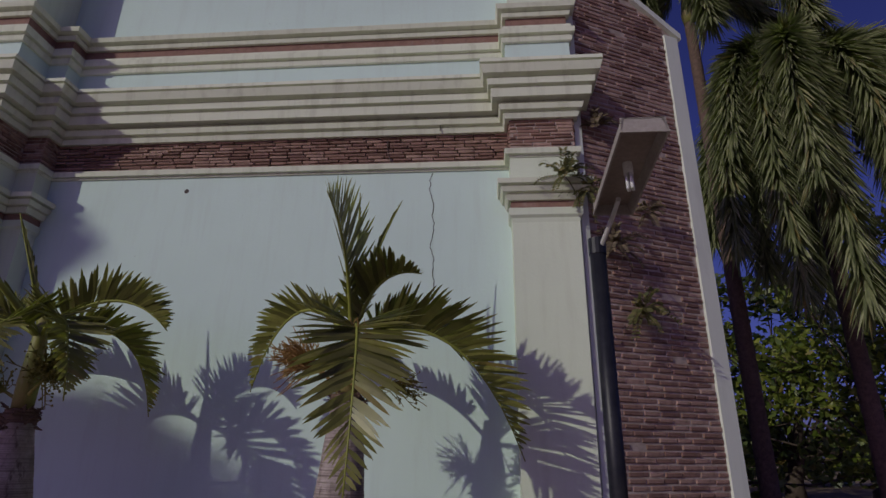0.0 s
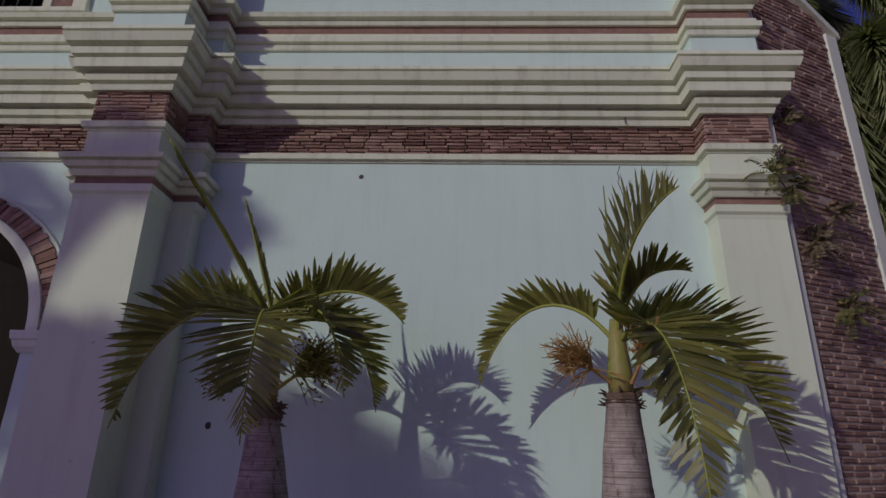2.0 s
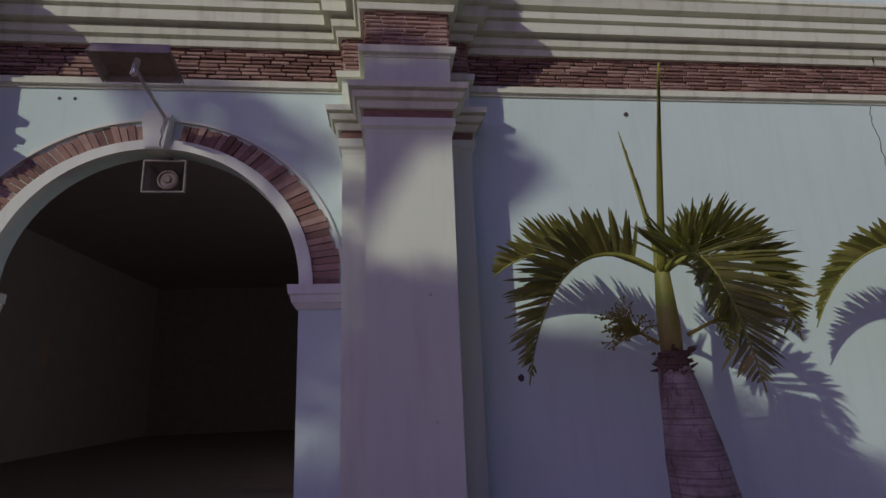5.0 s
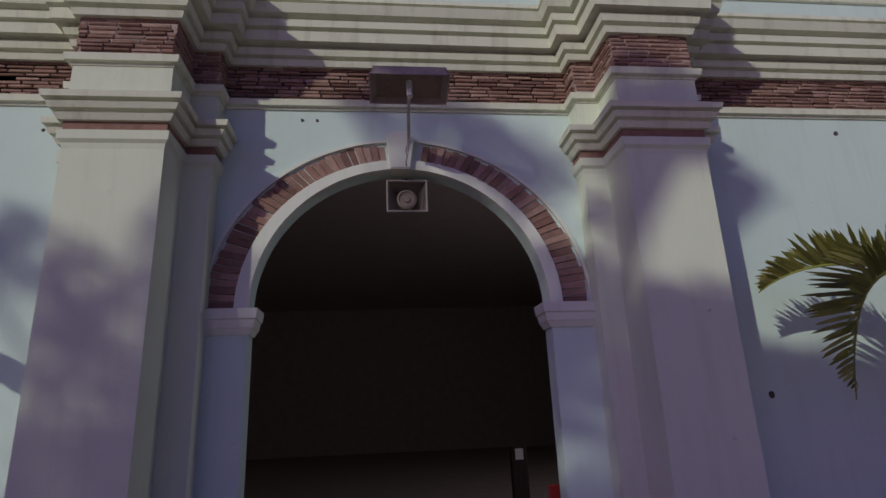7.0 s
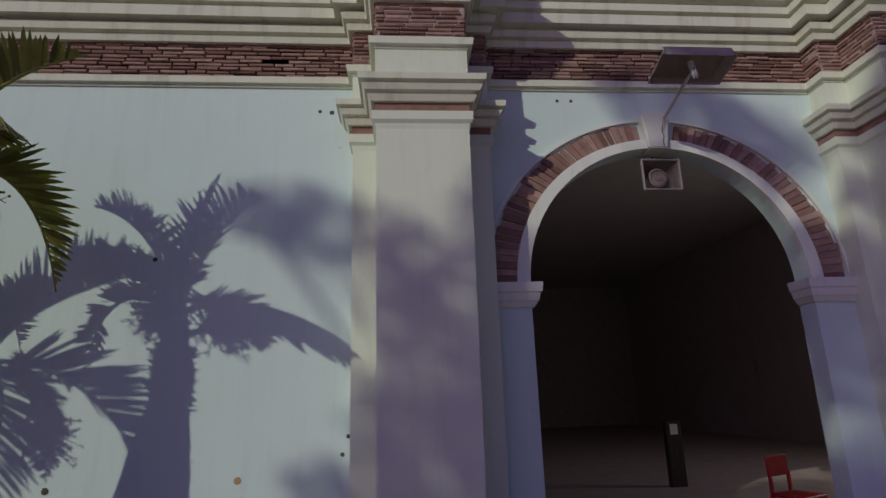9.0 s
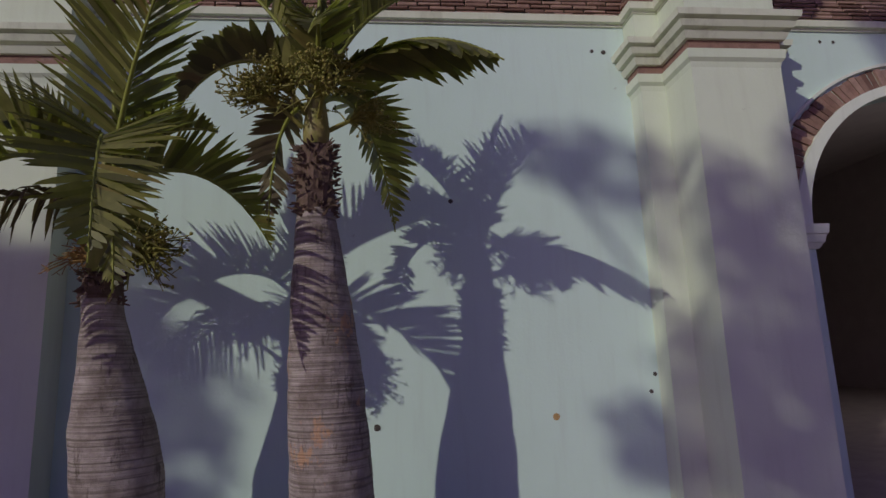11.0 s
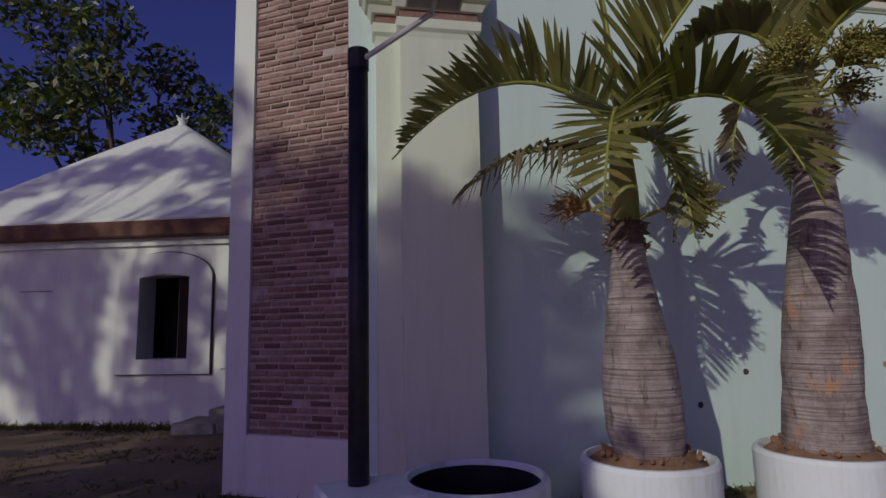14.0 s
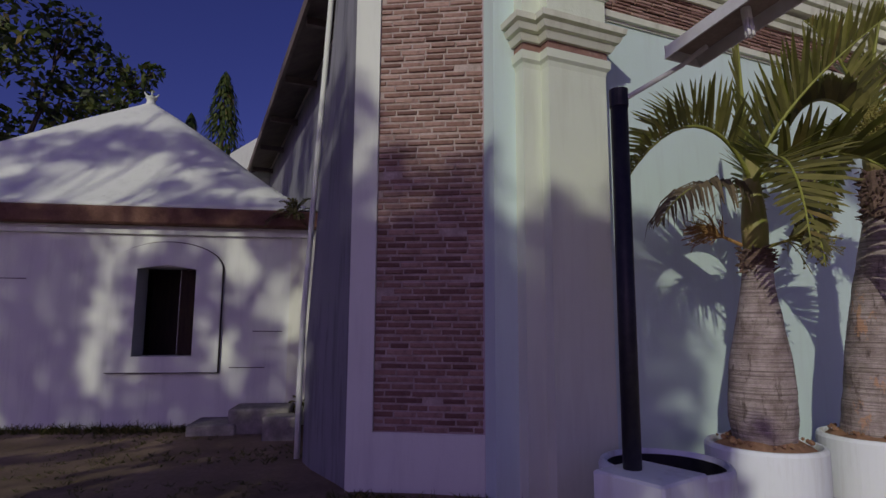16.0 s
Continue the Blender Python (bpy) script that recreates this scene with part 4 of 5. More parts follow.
bottle_palm(-2.30, 4.66, [(0.25, 0.5), (0.25, 0.8), (0.22, 1.1), (0.165, 1.5), (0.125, 1.78)], 0.14, (0.085, 0.92), [
    (((-0.15, -0.38, 0.32), (-0.34, -0.84, 0.69), (-0.51, -1.28, 1.05)), dict(SPEAR, leaf=0.22, r0=0.036, width=0.045, sweep_deg=78)),
    (((-0.10, -0.07, 0.32), (-0.23, -0.15, 0.70), (-0.34, -0.23, 1.07)), BLADE),
    (((-0.45, -0.05, 0.24), (-1.02, -0.1, 0.12), (-1.22, -0.14, -0.95)), dict(leaf=0.50, n=54, vee=58)),
    (((-0.4, 0.2, 0.24), (-0.9, 0.42, 0.34), (-1.30, 0.6, 0.02)), dict(leaf=0.42, n=44)),
    (((0.3, 0.05, 0.34), (0.75, 0.1, 0.42), (1.12, 0.15, 0.0)), dict(leaf=0.40, n=44, vee=62)),
    (((0.02, -0.35, 0.12), (0.06, -0.74, 0.06), (0.14, -0.88, -1.05)), dict(leaf=0.62, n=60, vee=26, width=0.038)),
    (((0.35, 0.25, 0.2), (0.75, 0.45, 0.05), (0.85, 0.55, -0.75)), dict(leaf=0.40, n=44, vee=40)),
    (((0.3, -0.25, 0.2), (0.62, -0.45, 0.12), (0.75, -0.5, -0.7)), dict(leaf=0.44, n=44, vee=35)),
], [((0.1, -0.08, 0.1), (0.55, -0.35, 0.30), 0.62, 120, True), ((-0.08, 0.05, 0.05), (-0.7, -0.1, 0.4), 0.45, 60, True)],
    "leaning bottle palm with fruit bunch and tall spear leaf", (-0.10, 0.05), 3)
bottle_palm(0.48, 4.64, [(0.25, 0.5), (0.25, 0.75), (0.21, 1.1), (0.175, 1.5), (0.14, 1.85), (0.13, 1.97)], 0.08, (0.10, 0.62), [
    (((0.0, -0.15, 0.42), (0.02, -0.55, 0.80), (0.10, -1.38, 0.72)), dict(leaf=0.56, n=50, vee=76, width=0.052)),
    (((0.0, 0.0, 0.5), (0.0, 0.0, 0.9), (-0.01, 0.0, 1.38)), BLADE),
    (((0.05, 0.05, 0.5), (0.18, 0.15, 0.95), (0.35, 0.28, 1.42)), BLADE),
    (((-0.3, 0.15, 0.46), (-0.85, 0.45, 0.52), (-1.14, 0.70, -0.40)), dict(leaf=0.34, n=46, vee=52, width=0.05)),
    (((0.4, 0.1, 0.24), (1.05, 0.25, 0.22), (1.48, 0.40, -1.0)), dict(leaf=0.56, n=52, vee=45)),
    (((0.12, -0.35, 0.18), (0.25, -0.75, 0.1), (0.24, -0.95, -1.30)), dict(leaf=0.58, width=0.05, n=54, vee=20)),
    (((0.3, 0.3, 0.3), (0.6, 0.5, 0.32), (0.95, 0.66, -0.1)), dict(leaf=0.40, n=40)),
    (((0.08, 0.0, 0.35), (0.25, -0.1, 0.62), (0.62, -0.2, 0.50)), dict(leaf=0.40, n=36, vee=30, width=0.05)),
], [((-0.08, -0.05, 0.05), (-0.75, -0.2, 0.5), 0.55, 120, False), ((0.06, -0.1, 0.05), (0.2, -0.5, 0.6), 0.5, 110, False), ((0.08, 0.05, 0), (0.8, 0.2, 0.2), 0.5, 26, True)],
    "bottle palm with orange flower stalks and upright new leaf", (0.02, 0.0), 4)


# ---- lamps ----
def trough_lamp(base, bx, by, z, ln, width, label, post=True, arm_from=None, skin=None):
    """A black post with a bent arm and a folded sheet-metal trough that holds one bulb."""
    ob = empty("street_lamp", pose(base[0], base[1], 0))
    rel = lambda px, py, pz: (px - base[0], py - base[1], pz)  # noqa: E731
    if post:
        bm = bmesh.new()
        tube(bm, [(0, 0, 0), (0, 0, base[2])], 0.057, 16)
        part("post", bm, BLACK_PAINT, ob, "black painted steel post", smooth=True)
        bm = bmesh.new()
        lathe(bm, [(0.062, base[2] - 0.12), (0.062, base[2]), (0.02, base[2] + 0.012)], 16)
        part("cap", bm, BLACK_PAINT, ob)
    bm = bmesh.new()
    a = Vector(arm_from if arm_from else (0.0, 0.0, base[2] - 0.22))
    e = Vector(rel(bx, by, z))
    tube(bm, [a, a + Vector((0.02, -0.03, 0.15)), e + Vector((0, 0.02, -0.01)), e + Vector((0, -0.2, 0.03))], 0.017, 8)
    part("arm", bm, SHEET, ob, "bent steel arm")
    bm = bmesh.new()
    h, w = 0.10, width / 2
    outer = [(-w, 0.0), (-w * 0.85, h), (w * 0.85, h), (w, 0.0)]
    inner = [(w - 0.012, 0.0), (w * 0.85 - 0.012, h - 0.012), (-w * 0.85 + 0.012, h - 0.012), (-w + 0.012, 0.0)]
    prism(bm, outer + inner, -ln, 0.0)
    box(bm, -w * 0.92, w * 0.92, -ln, -ln + 0.01, 0.0, h)
    box(bm, -w * 0.92, w * 0.92, -0.01, 0.0, 0.0, h)
    tr = part("trough", bm, skin or SHEET, ob, "folded sheet-metal reflector")
    rise = math.degrees(math.atan2(0.10, ln))
    tr.matrix_local = pose(*e, -rise)
    lin = part("lining", boxed(-w * 0.83, w * 0.83, -ln + 0.012, -0.012, h - 0.022, h - 0.014), RUST, tr, "brown underside")
    sock = bmesh.new()
    lathe(sock, [(0.03, 0.0), (0.03, 0.08)], 14, 0, -ln * 0.55)
    part("socket", sock, BULB, tr)
    bulb = bmesh.new()
    for k in range(4):
        a = math.pi / 2 * k + 0.4
        tube(bulb, [(0.018 * math.cos(a), -ln * 0.55 + 0.018 * math.sin(a), 0.0), (0.018 * math.cos(a), -ln * 0.55 + 0.018 * math.sin(a), -0.11)], 0.011, 8)
    part("bulb", bulb, BULB, tr, "white folded-tube bulb", smooth=True)
    return tagged(ob, label, "lamp", group="trough lamps of the church front")


trough_lamp((2.48, 3.72, 3.03), 2.56, 3.50, 3.12, 0.92, 0.27, "black lamp post with sheet-metal trough lamp by the brick buttress", skin=TIN)
trough_lamp((-16.27, 4.21, 3.10), -15.85, 4.05, 3.30, 0.92, 0.32, "black lamp post on a white footing with trough lamp")
trough_lamp((-6.89, YW, 4.3), -6.89, 5.28, 4.50, 0.36, 0.72, "trough lamp on an arm over the church door", False, (0.0, -0.1, 4.25), TIN)
bm = boxed(-0.24, 0.24, -0.24, 0.24, -0.1, 0.665, bevel=0.015)
foot = link("lamp_footing", bm, POT)
foot.matrix_world = pose(-16.22, 4.12, 0, 0, 0, 14)
tagged(foot, "white concrete block under the lamp post", "footing")

# horn loudspeaker under the crown of the arch
horn = tagged(empty("horn_loudspeaker", pose(-6.89, 6.05, 3.84)), "grey square horn loudspeaker under the door arch", "loudspeaker")
bm = bmesh.new()
for s0, s1, y0, y1 in ((0.20, 0.17, -0.10, -0.02), (0.17, 0.06, -0.02, 0.16)):
    a = [bm.verts.new((sx * s0, y0, sz * s0 * 0.82)) for sx, sz in ((-1, -1), (1, -1), (1, 1), (-1, 1))]
    b = [bm.verts.new((sx * s1, y1, sz * s1 * 0.82)) for sx, sz in ((-1, -1), (1, -1), (1, 1), (-1, 1))]
    for i in range(4):
        bm.faces.new((a[i], a[(i + 1) % 4], b[(i + 1) % 4], b[i]))
bmesh.ops.solidify(bm, geom=bm.faces[:], thickness=0.01)
part("bell", bm, TIN, horn, "flared square bell")
bm = bmesh.new()
for x0, x1, z0, z1 in ((-0.21, 0.21, 0.155, 0.175), (-0.21, 0.21, -0.175, -0.155), (-0.21, -0.19, -0.16, 0.16), (0.19, 0.21, -0.16, 0.16)):
    box(bm, x0, x1, -0.125, -0.09, z0, z1, bevel=0.006)
part("rim", bm, TIN, horn, "pale rim")
bm = bmesh.new()
lathe(bm, [(0.105, 0.0), (0.105, 0.02), (0.085, 0.03), (0.08, 0.015), (0.04, 0.015), (0.03, 0.03)], 20)
bmesh.ops.rotate(bm, verts=bm.verts[:], cent=(0, 0, 0), matrix=Matrix.Rotation(radians(90), 3, "X"))
part("driver", bm, RUST, horn, "round centre driver")
bm = bmesh.new()
tube(bm, [(0, 0.05, 0.1), (0, 0.05, 0.26)], 0.015, 8)
part("bracket", bm, BLACK_PAINT, horn)

frieze_bricks()


# ---- trees ----
def leaf_cloud(bm, centre, r, n, size, rr, squash=0.8, hollow=0.35):
    """Small leaves, turned every way, in a ragged clump."""
    c = Vector(centre)
    for _ in range(n):
        v = Vector((rr.gauss(0, 1), rr.gauss(0, 1), rr.gauss(0, 1))).normalized()
        q = c + v * r * (hollow + (1 - hollow) * rr.random() ** 0.6) * (1 + 0.25 * noise.noise(v * 2.3 + c))
        q.z = c.z + (q.z - c.z) * squash
        d = Vector((rr.gauss(0, 1), rr.gauss(0, 1), rr.gauss(0, 0.7) - 0.3)).normalized()
        w = d.orthogonal().normalized()
        w.rotate(Matrix.Rotation(rr.uniform(0, 6.28), 3, d))
        L = size * rr.uniform(0.6, 1.3)
        a, b = q - d * L * 0.5, q + d * L * 0.5
        m = q - d * L * 0.05
        bm.faces.new([bm.verts.new(p) for p in (a, m + w * L * 0.24, b, m - w * L * 0.24)])


def leafy_tree(base, clumps, label, material, size=0.16, per=420, trunk=0.3, seed=0, fork=0.35, squash=0.8, group=""):
    """Trunk, one limb to each clump, and the clumps' leaves."""
    rr = random.Random(seed)
    base = Vector(base)
    tree = tagged(empty("tree", Matrix.Translation(base)), label, "tree", group=group)
    top = Vector((0, 0, 0))
    for c, r in clumps:
        top += Vector(c) - base
    top /= len(clumps)
    f = Vector((top.x * 0.25, top.y * 0.25, top.z * fork))
    bm = bmesh.new()
    tube(bm, [(0, 0, -0.2), (0.02, 0.03, f.z * 0.4), f, f + (top - f) * 0.5], [trunk * 1.25, trunk, trunk * 0.8, trunk * 0.4], 12)
    part("trunk", bm, BARK, tree, smooth=True)
    crown = bmesh.new()
    for c, r in clumps:
        q = Vector(c) - base
        limb = bmesh.new()
        mid = f + (q - f) * 0.55 + Vector((rr.uniform(-0.3, 0.3), rr.uniform(-0.3, 0.3), rr.uniform(-0.4, 0.1)))
        thin = min(1.0, 12 / len(clumps))
        tube(limb, [f, mid, q], [trunk * 0.45 * thin, trunk * 0.25 * thin, trunk * 0.06], 7)
        for k in range(4):
            v = Vector((rr.gauss(0, 1), rr.gauss(0, 1), rr.gauss(0, 1))).normalized() * r * 0.8
            tube(limb, [mid + (q - mid) * rr.uniform(0.4, 1.0), q + v], [trunk * 0.09, trunk * 0.03], 5)
        part("limb", limb, BARK, tree, smooth=True)
        leaf_cloud(crown, q, r, int(per * r * r), size, rr, squash)
    tagged(part("crown", crown, material, tree, fix=False), kind="stuff")
    return tree


def toward_sun(p, s):
    return Vector(p) + SUN_TO * s


# shade trees across the forecourt, behind the walker
rr = random.Random(3)
clumps = []
for x, z, r in ((-3.7, 0.0, 1.15), (-3.65, 1.45, 0.75), (-2.5, 0.5, 1.05), (-2.9, 1.5, 0.7), (-1.6, 0.2, 0.85), (-4.25, 0.6, 0.6), (-4.25, 1.45, 0.5), (-4.35, 1.95, 0.38), (-5.3, 1.7, 0.45), (-5.2, 2.95, 0.35), (-4.6, 3.3, 0.3), (-3.75, 3.9, 0.45), (-3.4, 4.0, 0.38), (-4.3, 3.8, 0.38), (-3.55, 1.75, 0.42), (-4.05, 1.7, 0.42), (-5.6, 2.6, 0.55), (-4.9, 2.2, 0.6), (-5.9, 0.6, 0.8), (-4.9, 0.2, 0.7),
                (-7.0, 4.7, 0.42), (-5.75, 4.15, 0.5), (-6.2, 4.55, 0.35), (-7.2, 2.2, 1.0), (-7.1, 0.6, 1.2), (-8.5, 1.75, 0.62), (-8.55, 0.5, 0.75), (-8.9, 2.4, 0.4), (-9.4, 1.2, 0.5), (-10.3, 3.25, 0.42), (-10.9, 3.4, 0.33), (-4.3, 1.0, 0.6), (-3.3, 1.8, 0.35), (-3.3, -0.3, 0.9), (-9.7, 3.0, 0.3), (-10.1, 0.7, 0.42), (-9.2, 0.1, 0.6)):
    clumps.append((toward_sun((x, YW, z), 24), r))
for x, z, r in ((-3.4, 1.0, 0.8), (-2.6, 1.1, 0.75), (-2.0, 0.9, 0.6), (-1.5, 0.6, 0.6), (-1.0, 0.3, 0.6), (-3.5, 1.9, 0.4), (-3.0, 1.8, 0.45), (-2.3, 0.1, 0.9), (-0.4, -0.1, 0.6), (-3.1, 1.6, 0.6), (-2.5, 1.65, 0.6), (-1.9, 1.45, 0.6), (-1.3, 1.1, 0.6), (-0.7, 0.75, 0.6), (-0.1, 0.45, 0.55), (0.5, 0.2, 0.5)):
    clumps.append((toward_sun((x, YW, z), 24), r))
for z, r in ((4.35, 0.42), (4.75, 0.34), (2.25, 0.4), (1.8, 0.5), (1.2, 0.55), (0.4, 0.6)):
    clumps.append((toward_sun((-4.5, P2[2], z), 24), r))
leafy_tree((-22.5, -10.2, 0), clumps, "tall leafy tree shading the church door", TREE_LEAF, 0.2, 950, 0.38, 31, 0.55, 0.9, "shade trees of the forecourt")
clumps = []
for x, z, r in ((-14.75, 1.35, 0.85), (-14.6, 2.35, 0.40), (-15.4, 2.2, 0.45), (-15.5, 1.0, 0.95), (-14.9, 0.1, 0.9), (-16.4, 1.4, 0.85), (-16.2, 0.1, 1.0), (-17.3, 1.9, 0.7), (-17.4, 0.7, 1.0), (-18.2, 2.4, 0.8), (-18.4, 1.0, 0.9), (-16.9, 2.75, 0.4)):
    clumps.append((toward_sun((x, YW, z), 22), r))
for z, r in ((0.2, 0.6), (0.9, 0.6), (1.6, 0.55), (2.2, 0.45)):
    clumps.append((toward_sun((-15.55, P4[2], z), 22), r))
    clumps.append((toward_sun((-16.3, 6.15, z), 22), r))
    clumps.append((toward_sun((-17.0, 6.55, z + 0.1), 22), r))
leafy_tree((-30.5, -9.5, 0), clumps, "leafy tree shading the brick buttress", TREE_LEAF, 0.2, 950, 0.34, 32, 0.55, 0.9, "shade trees of the forecourt")
clumps = []
for i in range(8):
    for j in range(5):
        x, z = -22.6 + 0.78 * i + rr.uniform(-0.2, 0.2), 0.1 + 0.75 * j + rr.uniform(-0.2, 0.2)
        if rr.random() < 0.14 or (-20.75 < x < -20.05 and z > 0.4):
            continue
        clumps.append((toward_sun((x, 11.3, z), 21), rr.uniform(0.42, 0.6)))
for x, y, z, r in ((-22.4, 13.2, 4.5, 0.8), (-21.2, 13.0, 4.7, 0.7), (-20.2, 13.0, 4.6, 0.75), (-19.3, 13.0, 4.9, 0.6), (-18.6, 12.6, 4.5, 0.6), (-20.6, 12.9, 5.4, 0.35), (-17.9, 12.2, 3.8, 0.5), (-19.0, 11.9, 3.7, 0.3), (-21.6, 12.1, 3.8, 0.45),
                   (-16.4, 6.2, 2.95, 0.38), (-17.0, 6.55, 3.0, 0.4), (-16.75, 6.4, 2.2, 0.4), (-16.2, 6.1, 2.2, 0.35), (-16.4, 6.2, 0.6, 0.6), (-16.4, 6.2, 1.6, 0.5), (-17.0, 6.55, 1.0, 0.6), (-17.0, 6.55, 2.1, 0.5), (-16.5, 6.3, 2.5, 0.3), (-16.1, 6.0, 1.0, 0.5), (-15.6, 5.7, 0.7, 0.6), (-15.5, 5.7, 1.7, 0.5),
                   (-17.5, 7.3, 1.2, 0.7), (-17.5, 8.0, 2.6, 0.7), (-17.45, 7.2, 2.5, 0.6), (-17.45, 7.0, 3.6, 0.5), (-17.45, 7.5, 0.6, 0.8), (-17.45, 7.7, 1.9, 0.75), (-17.45, 7.6, 3.1, 0.65), (-17.4, 7.8, 4.1, 0.5), (-16.7, 10.0, 5.4, 0.8), (-16.7, 12.0, 5.4, 0.8), (-16.7, 14.5, 5.6, 0.9), (-16.7, 17.5, 5.8, 0.9), (-16.7, 10.2, 4.2, 0.7), (-17.2, 9.5, 2.6, 0.8), (-17.3, 9.6, 1.2, 0.8),
                   (-19.9, 9.6, 0, 0.32), (-18.2, 10.3, 0, 0.6), (-19.0, 7.6, 0, 0.35), (-17.8, 8.8, 0, 0.7)):
    clumps.append((toward_sun((x, y, z), 21), r))
leafy_tree((-35.0, -3.5, 0), clumps, "broad leafy tree shading the white house", TREE_LEAF, 0.2, 800, 0.4, 33, 0.5, 0.9, "shade trees of the forecourt")

# unseen spreading tree west of the forecourt, added to keep sky light off the corner
clumps = []
for i in range(4):
    for j in range(2):
        clumps.append(((-28.0 + 1.5 * i + rr.uniform(-0.3, 0.3), -3.2 + 2.1 * j + rr.uniform(-0.4, 0.4), 5.4 + rr.uniform(-0.6, 0.7)), rr.uniform(1.0, 1.3)))
leafy_tree((-26.2, -1.4, 0), clumps, "spreading leafy tree at the corner of the forecourt", TREE_LEAF, 0.3, 260, 0.34, 34, 0.6, 0.85, "shade trees of the forecourt")

# tree behind the house
clumps = []
for x, z, r in ((-28.5, 13.5, 2.0), (-26.8, 15.0, 1.7), (-26.5, 12.0, 1.9), (-24.7, 14.2, 1.5), (-24.5, 11.0, 1.7), (-23.2, 12.8, 1.3), (-22.6, 10.4, 1.3), (-21.9, 12.2, 0.9), (-21.2, 12.9, 0.6), (-28.8, 10.5, 1.9), (-27.0, 9.2, 1.6), (-30.5, 12.0, 2.2), (-24.0, 9.2, 1.2), (-29.5, 15.6, 1.8), (-22.0, 9.2, 0.9)):
    clumps.append(((x, 28 + rr.uniform(-1.5, 1.5), z), r))
leafy_tree((-26.5, 28.5, 0), clumps, "dark leafy tree behind the white house", TREE_LEAF, 0.42, 150, 0.45, 41, 0.5)


def mast_tree(x, y, h, r, label, seed):
    t = tagged(empty("mast_tree", pose(x, y, 0)), label, "tree")
    q = random.Random(seed)
    bm = bmesh.new()
    tube(bm, [(0, 0, -0.2), (0, 0, h * 0.97)], [0.2, 0.03], 10)
    part("trunk", bm, BARK, t)
    bm = bmesh.new()
    for _ in range(2600):
        z = h * (0.15 + 0.85 * q.random())
        rad = r * (1 - ((z / h - 0.15) / 0.85) ** 2.2) ** 0.8 * q.uniform(0.5, 1.08)
        a = q.uniform(0, 6.28)
        c = Vector((rad * math.cos(a), rad * math.sin(a), z))
        d = Vector((0.5 * math.cos(a), 0.5 * math.sin(a), -1 + q.uniform(-0.2, 0.3))).normalized()
        w = Vector((-math.sin(a), math.cos(a), q.uniform(-0.4, 0.4))).normalized()
        L = q.uniform(0.3, 0.5)
        bm.faces.new([bm.verts.new(p) for p in (c, c + d * L * 0.45 + w * 0.06, c + d * L, c + d * L * 0.45 - w * 0.06)])
    tagged(part("crown", bm, TREE_LEAF, t, fix=False), kind="stuff")


mast_tree(-18.1, 30.0, 13.9, 1.5, "slender mast tree with drooping leaves behind the house", 5)
mast_tree(-19.6, 33.0, 12.6, 1.1, "slender mast tree with drooping leaves behind the house", 6)


# tall plumed palm and trees east of the church
def plume_palm(x, y, h, fronds, label, seed):
    palm = tagged(empty("foxtail_palm", pose(x, y, 0)), label, "palm")
    bm = bmesh.new()
    prof = [(0.19 - 0.06 * i / 60 + (0.008 if i % 2 else 0), -0.2 + (h + 0.2) * i / 60) for i in range(61)]
    lathe(bm, prof, 20)
    part("trunk", bm, NECK, palm, smooth=True)
    bm = bmesh.new()
    lathe(bm, [(0.14, h), (0.18, h + 0.3), (0.1, h + 1.0)], 16)
    part("crownshaft", bm, SHAFT, palm, smooth=True)
    q = random.Random(seed)
    for f in fronds:
        p = [Vector((0, 0, h + 0.9))] + [Vector((0, 0, h + 0.9)) + Vector(v) for v in f]
        bm, bs = bmesh.new(), bmesh.new()
        tube(bs, [bez(p, i / 16) for i in range(17)], [0.045 * (1 - 0.85 * i / 16) for i in range(17)], 6)
        for i in range(1500):
            t = 0.12 + 0.88 * q.random()
            c = bez(p, t)
            d = (bez(p, min(1, t + 0.02)) - bez(p, max(0, t - 0.02))).normalized()
            v = Vector((q.gauss(0, 1), q.gauss(0, 1), q.gauss(0, 1)))
            v = (v - d * v.dot(d)).normalized()
            out = (v * 0.7 + d * 0.7 + Vector((0, 0, -0.25))).normalized()
            L = q.uniform(0.6, 1.05) * (1 - 0.45 * max(0, t - 0.6))
            w = out.cross(d).normalized() * 0.033
            e1, e2 = c + out * L * 0.5, c + out * L + Vector((0, 0, -0.22 * L))
            e1.z -= 0.05 * L
            bm.faces.new([bm.verts.new(s) for s in (c - w * 0.5, c + w * 0.5, e1 + w, e2, e1 - w)])
        fr = part("frond", bm, LEAF_PLUME, palm, fix=False)
        part("stalk", bs, RACHIS, fr, smooth=True)


LEAF_PLUME = leaf_mat("plumed_palm_leaf", (0.13, 0.15, 0.07), (0.28, 0.30, 0.15), (0.46, 0.46, 0.27), 0.5, 0.35)
